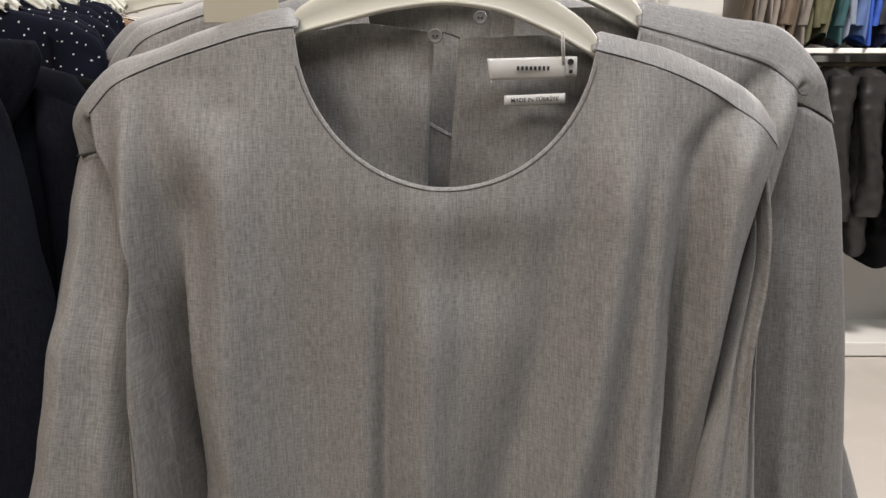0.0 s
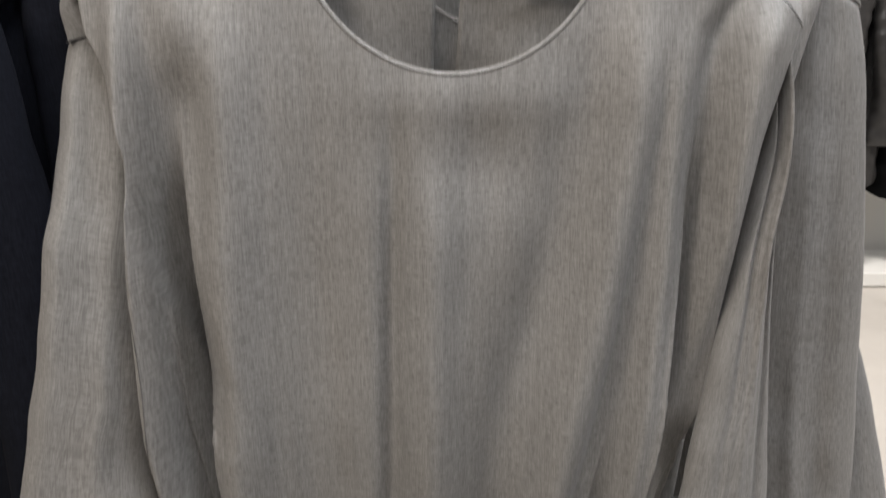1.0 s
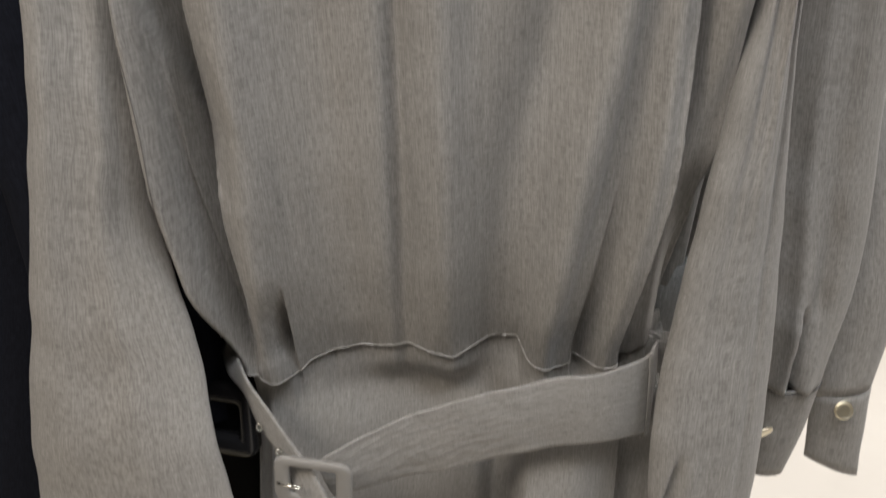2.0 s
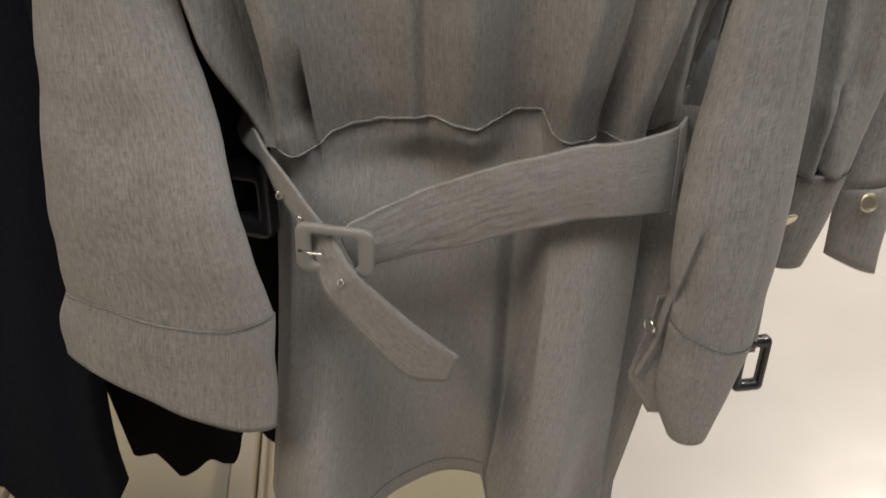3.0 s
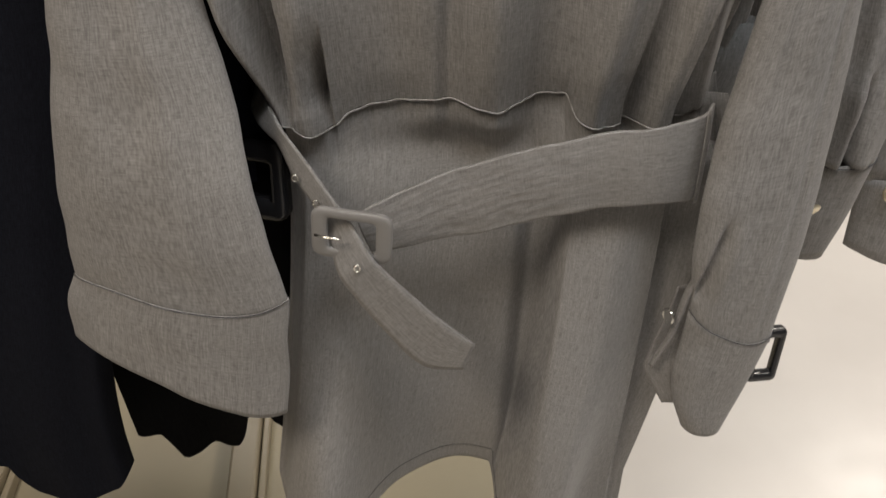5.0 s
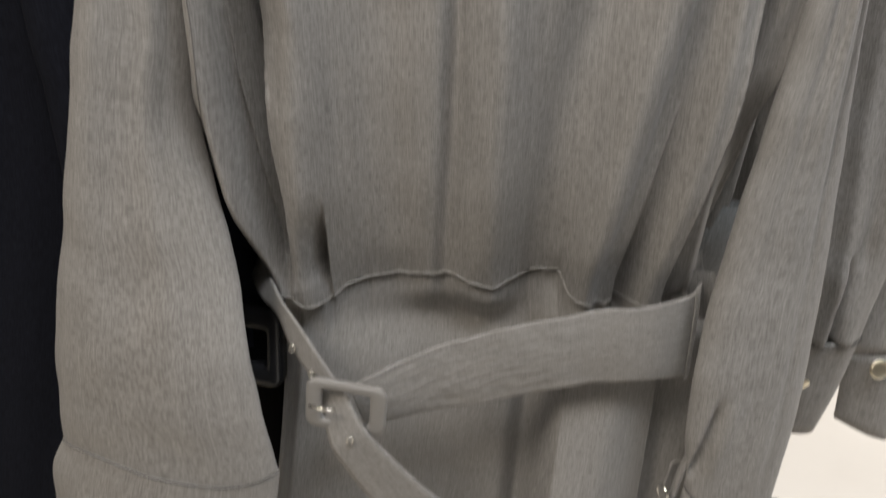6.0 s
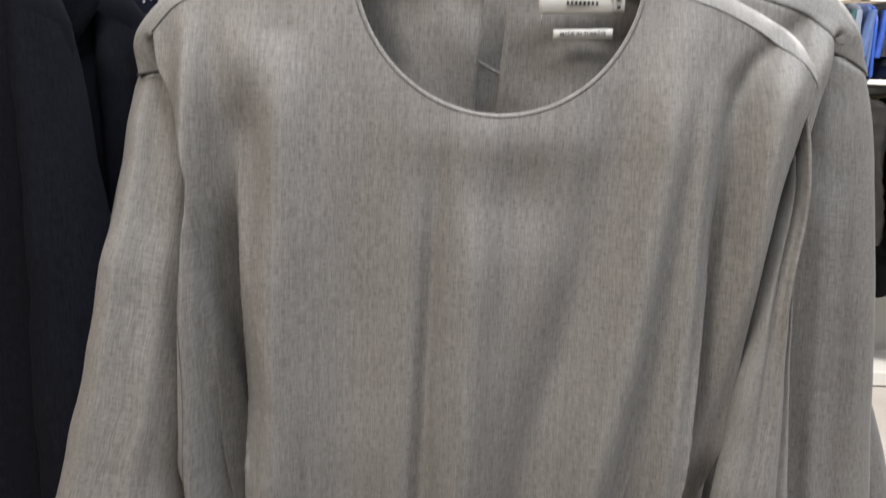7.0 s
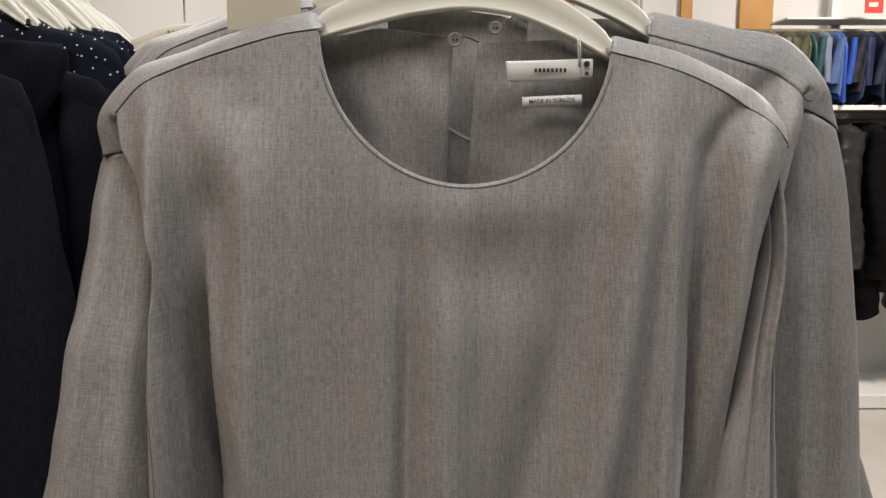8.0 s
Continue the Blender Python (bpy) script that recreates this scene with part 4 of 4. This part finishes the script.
# third dress: a sleeve that swings wider
T_IN = edge_curve([(0, 0.27, 0.545, 1.17), (0.5, 0.335, 0.545, 0.97), (1, 0.372, 0.545, 0.735)])
T_OUT = edge_curve([(0, 0.33, 0.545, 1.17), (0.5, 0.405, 0.545, 0.97), (0.85, 0.436, 0.545, 0.82), (1, 0.430, 0.545, 0.742)])
T_CUT_IN = edge_curve([(0, 0.3725, 0.545, 0.737), (1, 0.378, 0.545, 0.652)])
T_CUT_OUT = edge_curve([(0, 0.4305, 0.545, 0.744), (1, 0.440, 0.545, 0.622)])
for name, fn, n in (("sleeve", tube(T_IN, T_OUT, const(0.015)), 30), ("cuff", tube(T_CUT_IN, T_CUT_OUT, smooth([(0, 0.016), (1, 0.007)])), 8)):
    ob = part(name, sheet(name, fn, 40, n, GREY, True), GREY, third)
    ob.location = (0, -0.57, 0)
    thicken(ob, 0.0008, 1)

# dark buckles of other belts
dark = part("buckle", buckle_mesh("buckle", 0.036, 0.072, 0.008, 0.012, 0.010, GUNMETAL, 0.006), GUNMETAL, second, "dark glossy plastic buckle hanging by the belt")
dark.matrix_basis = pose(0.2545, 0.010, 0.527, -8, 4, 10)
dark = part("belt_end", sheet("belt_end", lambda u, v: Vector((0.205 + 0.028 * u + 0.022 * v, 0.010 * v, mix(0.90, 0.545, v))), 4, 16, GREY), GREY, second)
thicken(dark, 0.002, 1)

# ---- dark clothes on the next rail ----
def garment(name, place, half, top, low, mat, label, group, depth=0.022, wave=0.02, neck=0.3, lean=0.0, seed=0.0, sleeves=True, turn=0.0, category="clothes", hem=None):
    """A hanging top or coat: body with shoulders, two sleeves, and a collar band."""
    root = thing(name, place, label, category, group, "", turn)
    prof = smooth([(low, half * 1.12), (low + 0.35 * (top - low), half * 1.05), (top - 0.13, half), (top - 0.05, half * 0.985), (top - 0.030, half * 0.93), (top - 0.016, half * 0.70), (top - 0.006, half * 0.45), (top, half * neck)])

    def fn(u, v):
        t = 2 * math.pi * u
        foot = hem(half * 1.12 * math.cos(t) + lean + place[0]) if hem else low
        z = mix(foot, top, v ** 0.8)
        w = prof(z)
        hang = step(top - 0.15, low, z)
        y = depth * (0.5 + 0.5 * step(top, top - 0.1, z)) * math.sin(t) + 0.007 * hang * math.sin(5 * t + seed) + 0.004 * hang * math.sin(11 * t + 2 * seed)
        dz = 0 if hem else wave * math.sin(3 * t + seed) * step(0.1, 0.0, v)
        return Vector((w * math.cos(t) + lean * step(top - 0.3, low, z), y, z + dz))
    part("body", sheet("body", fn, 240 if hem else 72, 44, mat, True), mat, root)
    part("collar", pipe_mesh("collar", [(half * neck * math.cos(a), depth * 0.8 * math.sin(a), top - 0.004 * (1 + math.sin(a))) for a in [2 * math.pi * k / 24 for k in range(24)]], 0.004, mat, 8, True), mat, root)
    if sleeves:
        for sgn in (-1, 1):
            a = edge_curve([(0, sgn * half * 0.78, -0.006, top - 0.035), (0.3, sgn * half * 0.86, -depth - 0.006, top - 0.22), (1, sgn * half * 0.86, -depth - 0.008, max(low + 0.02, top - 0.60))])
            b = edge_curve([(0, sgn * half * 0.98, 0.006, top - 0.055), (0.3, sgn * half * 1.12, -0.008, top - 0.22), (1, sgn * half * 1.22, -0.006, max(low + 0.01, top - 0.61))])
            part("sleeve", sheet("sleeve", tube(a, b, const(0.016)), 32, 24, mat, True), mat, root)
    return root


NEXT = "dark clothes on the next rail"
garment("coat", (-0.495, 0.545, 0), 0.205, 1.432, 0.436, NAVY, "plain navy long coat hanging beside the grey dresses", NEXT, seed=0.4, lean=-0.142,
        hem=smooth([(-0.8990, 0.4490), (-0.6990, 0.4590), (-0.5990, 0.4990), (-0.5399, 0.4898), (-0.5315, 0.4621), (-0.5148, 0.4373), (-0.4780, 0.4314), (-0.4500, 0.4381), (-0.4232, 0.4529), (-0.4037, 0.4773), (-0.3908, 0.4943)]))
lapelled = garment("coat", (-0.458, 0.600, 0), 0.203, 1.432, 0.62, NAVY, "navy coat with a broad rolled lapel, hanging behind another coat", NEXT, wave=0.018, seed=1.7, lean=-0.075)
LAPEL = smooth([(0.0, 0.1735), (0.10, 0.1775), (0.18, 0.1755), (0.45, 0.160), (0.75, 0.129), (1.0, 0.085)])


def lapel_fn(u, v):
    """A lapel folded back over the front, its outer edge rolled forward."""
    x = mix(-0.10, LAPEL(v), u)
    roll = step(0.80, 1.0, u)
    return Vector((x, -0.030 - 0.010 * math.sin(math.pi * roll) + 0.006 * roll - 0.004 * v, mix(1.436, 1.318, v) - 0.010 * u * (1 - v)))


lapel = part("lapel", sheet("lapel", lapel_fn, 40, 30, NAVY), NAVY, lapelled)
thicken(lapel, 0.0035, 1)
garment("coat", (-0.350, 0.655, 0), 0.188, 1.402, 0.455, BLACK, "black long garment with a wavy hem on a hanger", NEXT, seed=2.6, sleeves=False, lean=-0.035,
        hem=smooth([(-0.6190, 0.5910), (-0.4455, 0.5810), (-0.4440, 0.5010), (-0.4425, 0.4284), (-0.4339, 0.4208), (-0.4143, 0.4225), (-0.4060, 0.4042), (-0.3931, 0.3675), (-0.3773, 0.3728), (-0.3491, 0.3954), (-0.3369, 0.3918), (-0.3217, 0.3959), (-0.3113, 0.4128), (-0.3035, 0.4357), (-0.2951, 0.4620), (-0.2760, 0.4615), (-0.2705, 0.4453), (-0.2494, 0.4241), (-0.1690, 0.4010)]))
random.seed(11)
for i in range(7):
    garment("blouse", (-0.500 - 0.012 * i + 0.014 * random.uniform(-1, 1), 0.690 + 0.044 * i, 0), 0.215, 1.470 + 0.006 * i + 0.006 * random.uniform(-1, 1), 0.80, DOTS, "navy blouse with small white dots on a cream hanger", NEXT, seed=i * 1.3, depth=0.02, turn=random.uniform(-7, 7))
for i in range(19):
    hanger(-0.528 - 0.0064 * i + 0.006 * random.uniform(-1, 1), 0.712 + 0.032 * i, 0.0026 * i + 0.004 * random.uniform(-1, 1), random.uniform(-5, 5), "broad cream plastic hanger in a close row of hangers", shape=STOUT_HANGER)
hanger(-0.40, 1.28, 0.062, 0, "cream plastic clothes hanger with faint printed marks", printed=True)
coat_belt = thing("belt_buckle", (-0.208, 0.556, 0.845), "glossy black plastic belt buckle of a dark coat", "buckle")
part("frame", buckle_mesh("frame", 0.056, 0.078, 0.014, 0.022, 0.016, GUNMETAL, 0.010), GUNMETAL, coat_belt)
part("strap", slab((-0.12, 0.004, -0.018), (0.012, 0.0075, 0.018), 0.001), BLACK, coat_belt)
coat_belt.matrix_world = pose(-0.2175, 0.578, 0.829, -6, 2, -12)
LEOPARD = painted("brown_spotted_cloth", (0.22, 0.13, 0.07), 0.8, 0.9, 60)
CREAM = cloth("cream_cloth", (0.55, 0.50, 0.42), (0.68, 0.64, 0.56))
for i, mat in enumerate((LEOPARD, BLACK, CREAM, LEOPARD, CREAM)):
    garment("blouse", (-0.52 - 0.02 * i, 1.05 + 0.07 * i, 0), 0.20, 1.485 + 0.005 * i, 0.85, mat, "patterned blouse hanging deep in the rail", NEXT, seed=i)

# ---- racks along the far wall ----
FAR = "clothes on the far wall rack"


def far_rack(x0, x1, y):
    """White shelving frame with two tiers of hanging clothes."""
    root = thing("wall_rack", ((x0 + x1) / 2, y, 0), "white metal wall rack with two tiers of clothes", "rack")
    w = (x1 - x0) / 2
    n = int(round((x1 - x0) / 1.0))
    for k in range(n + 1):
        x = -w + 2 * w * k / n
        part("upright", slab((x - 0.025, 0.16, 0.0), (x + 0.025, 0.21, 2.3), 0.004), WHITE, root)
    for z in (1.53, 1.985):
        part("shelf", slab((-w + (0.66 if z > 1.9 else 0.0), -0.05 if z > 1.9 else -0.22, z - (0.006 if z > 1.9 else 0.012)), (w, 0.16, z + (0.006 if z > 1.9 else 0.012)), 0.003), WHITE, root)
        part("rail", pipe_mesh("rail", [(-w, -0.02, z - 0.06), (w, -0.02, z - 0.06)], 0.012, STEEL, 10), STEEL, root)
    part("base", slab((-w, -0.25, 0.0), (w, 0.16, 0.075), 0.006), WHITE, root)
    return root


far_rack(1.15, 4.2, 4.18)
PALETTE = [(0.10, 0.075, 0.05), (0.20, 0.18, 0.16), (0.26, 0.23, 0.20), (0.16, 0.12, 0.09), (0.09, 0.09, 0.045), (0.02, 0.08, 0.09), (0.20, 0.24, 0.32), (0.22, 0.15, 0.17),
           (0.08, 0.14, 0.32), (0.02, 0.08, 0.40), (0.015, 0.05, 0.25), (0.010, 0.014, 0.04), (0.008, 0.010, 0.02), (0.012, 0.02, 0.07), (0.010, 0.014, 0.04), (0.20, 0.22, 0.28)]
HUES = [cloth("coloured_cloth", tuple(v * 0.7 for v in c), c) for c in PALETTE]
random.seed(4)


def side_on(name, x, y, top, low, mat, thick, deep, label, lumpy=0.0, lean=0.0):
    """A garment hung sideways on a wall rail, its edge to the aisle."""
    root = thing(name, (x, y, 0), label, "clothes", FAR)
    s = random.random() * 6
    prof = smooth([(low, 1.0), (top - 0.1, 0.95), (top - 0.03, 0.7), (top, 0.25)])

    def fn(u, v):
        z = mix(low, top, v)
        t = 2 * math.pi * u
        w = prof(z)
        puff = 1 + lumpy * (abs(math.sin(z * 30 + s + math.cos(t))) - 0.4) + 0.22 * math.sin(3 * t + s + z * 6) + 0.3 * noise.noise(Vector((math.cos(t) * 2, z * 9, s)))
        return Vector((thick * w * puff * math.cos(t) + 0.02 * math.sin(z * 5 + s) - lean * (top - z), deep * w * math.sin(t), z + 0.025 * math.sin(2 * t + s) * (1 - v)))
    part("body", sheet("body", fn, 36, 40, mat, True), mat, root)

    def arm(u, v):
        t = 2 * math.pi * u
        z = mix(top - 0.05, mix(top, low, 0.8), v)
        r = thick * (0.62 + lumpy * 0.5 * abs(math.sin(z * 40 + s)) + 0.12 * math.sin(2 * t + s + z * 9))
        return Vector((r * math.cos(t) - lean * (top - z) + 0.015 * math.sin(z * 7 + s), -deep * 0.92 + 0.9 * r * math.sin(t), z))
    part("sleeve", sheet("sleeve", arm, 20, 28, mat, True), mat, root)
    return root


for i in range(40):
    x = 1.46 + 0.055 * i + 0.012 * random.uniform(-1, 1)
    k = i % 4 if i < 6 else ((4, 4, 5, 6, 8, 9, 12, 13, 11, 12, 13, 14, 15)[i - 6] if i < 19 else (i * 7) % 16)
    side_on("shirt", x, 4.12, 1.915, 1.565 + 0.025 * random.random(), HUES[k], 0.027 + 0.010 * random.random(), 0.19, "coloured garment hung sideways on a white wall rack", 0.1, 0.05 + 0.07 * random.random())
PUFFER = painted("black_quilted_nylon", (0.026, 0.025, 0.025), 0.3, 0.3, 20)
for i in range(16):
    x = 1.30 + 0.155 * i
    side_on("jacket", x, 4.10, 1.46, 0.46 + 0.12 * random.random(), PUFFER if i % 3 else BLACK, 0.085, 0.20, "black padded jacket hung sideways on a wall rack", 0.2)

for x0, x1 in ((1.36, 1.42), (1.68, 1.86), (0.60, 0.78), (-0.4, -0.22)):
    setting("trim", (x0, Y1 - 0.03, 1.9), (x1, Y1 - 0.002, CEILING), WOOD, "orange wood strip on the white wall", "trim")
sign = thing("sale_sign", (2.18, 4.0, 1.99), "small red price sign over the rack", "sign")
part("plate", slab((-0.045, -0.003, 0.0), (0.045, 0.003, 0.14), 0.001), RED, sign)
sb = bmesh.new()
box(sb, (-0.028, -0.005, 0.075), (0.028, -0.0032, 0.115))
box(sb, (-0.028, -0.005, 0.03), (0.018, -0.0032, 0.05))
part("print", sb, LABEL, sign)
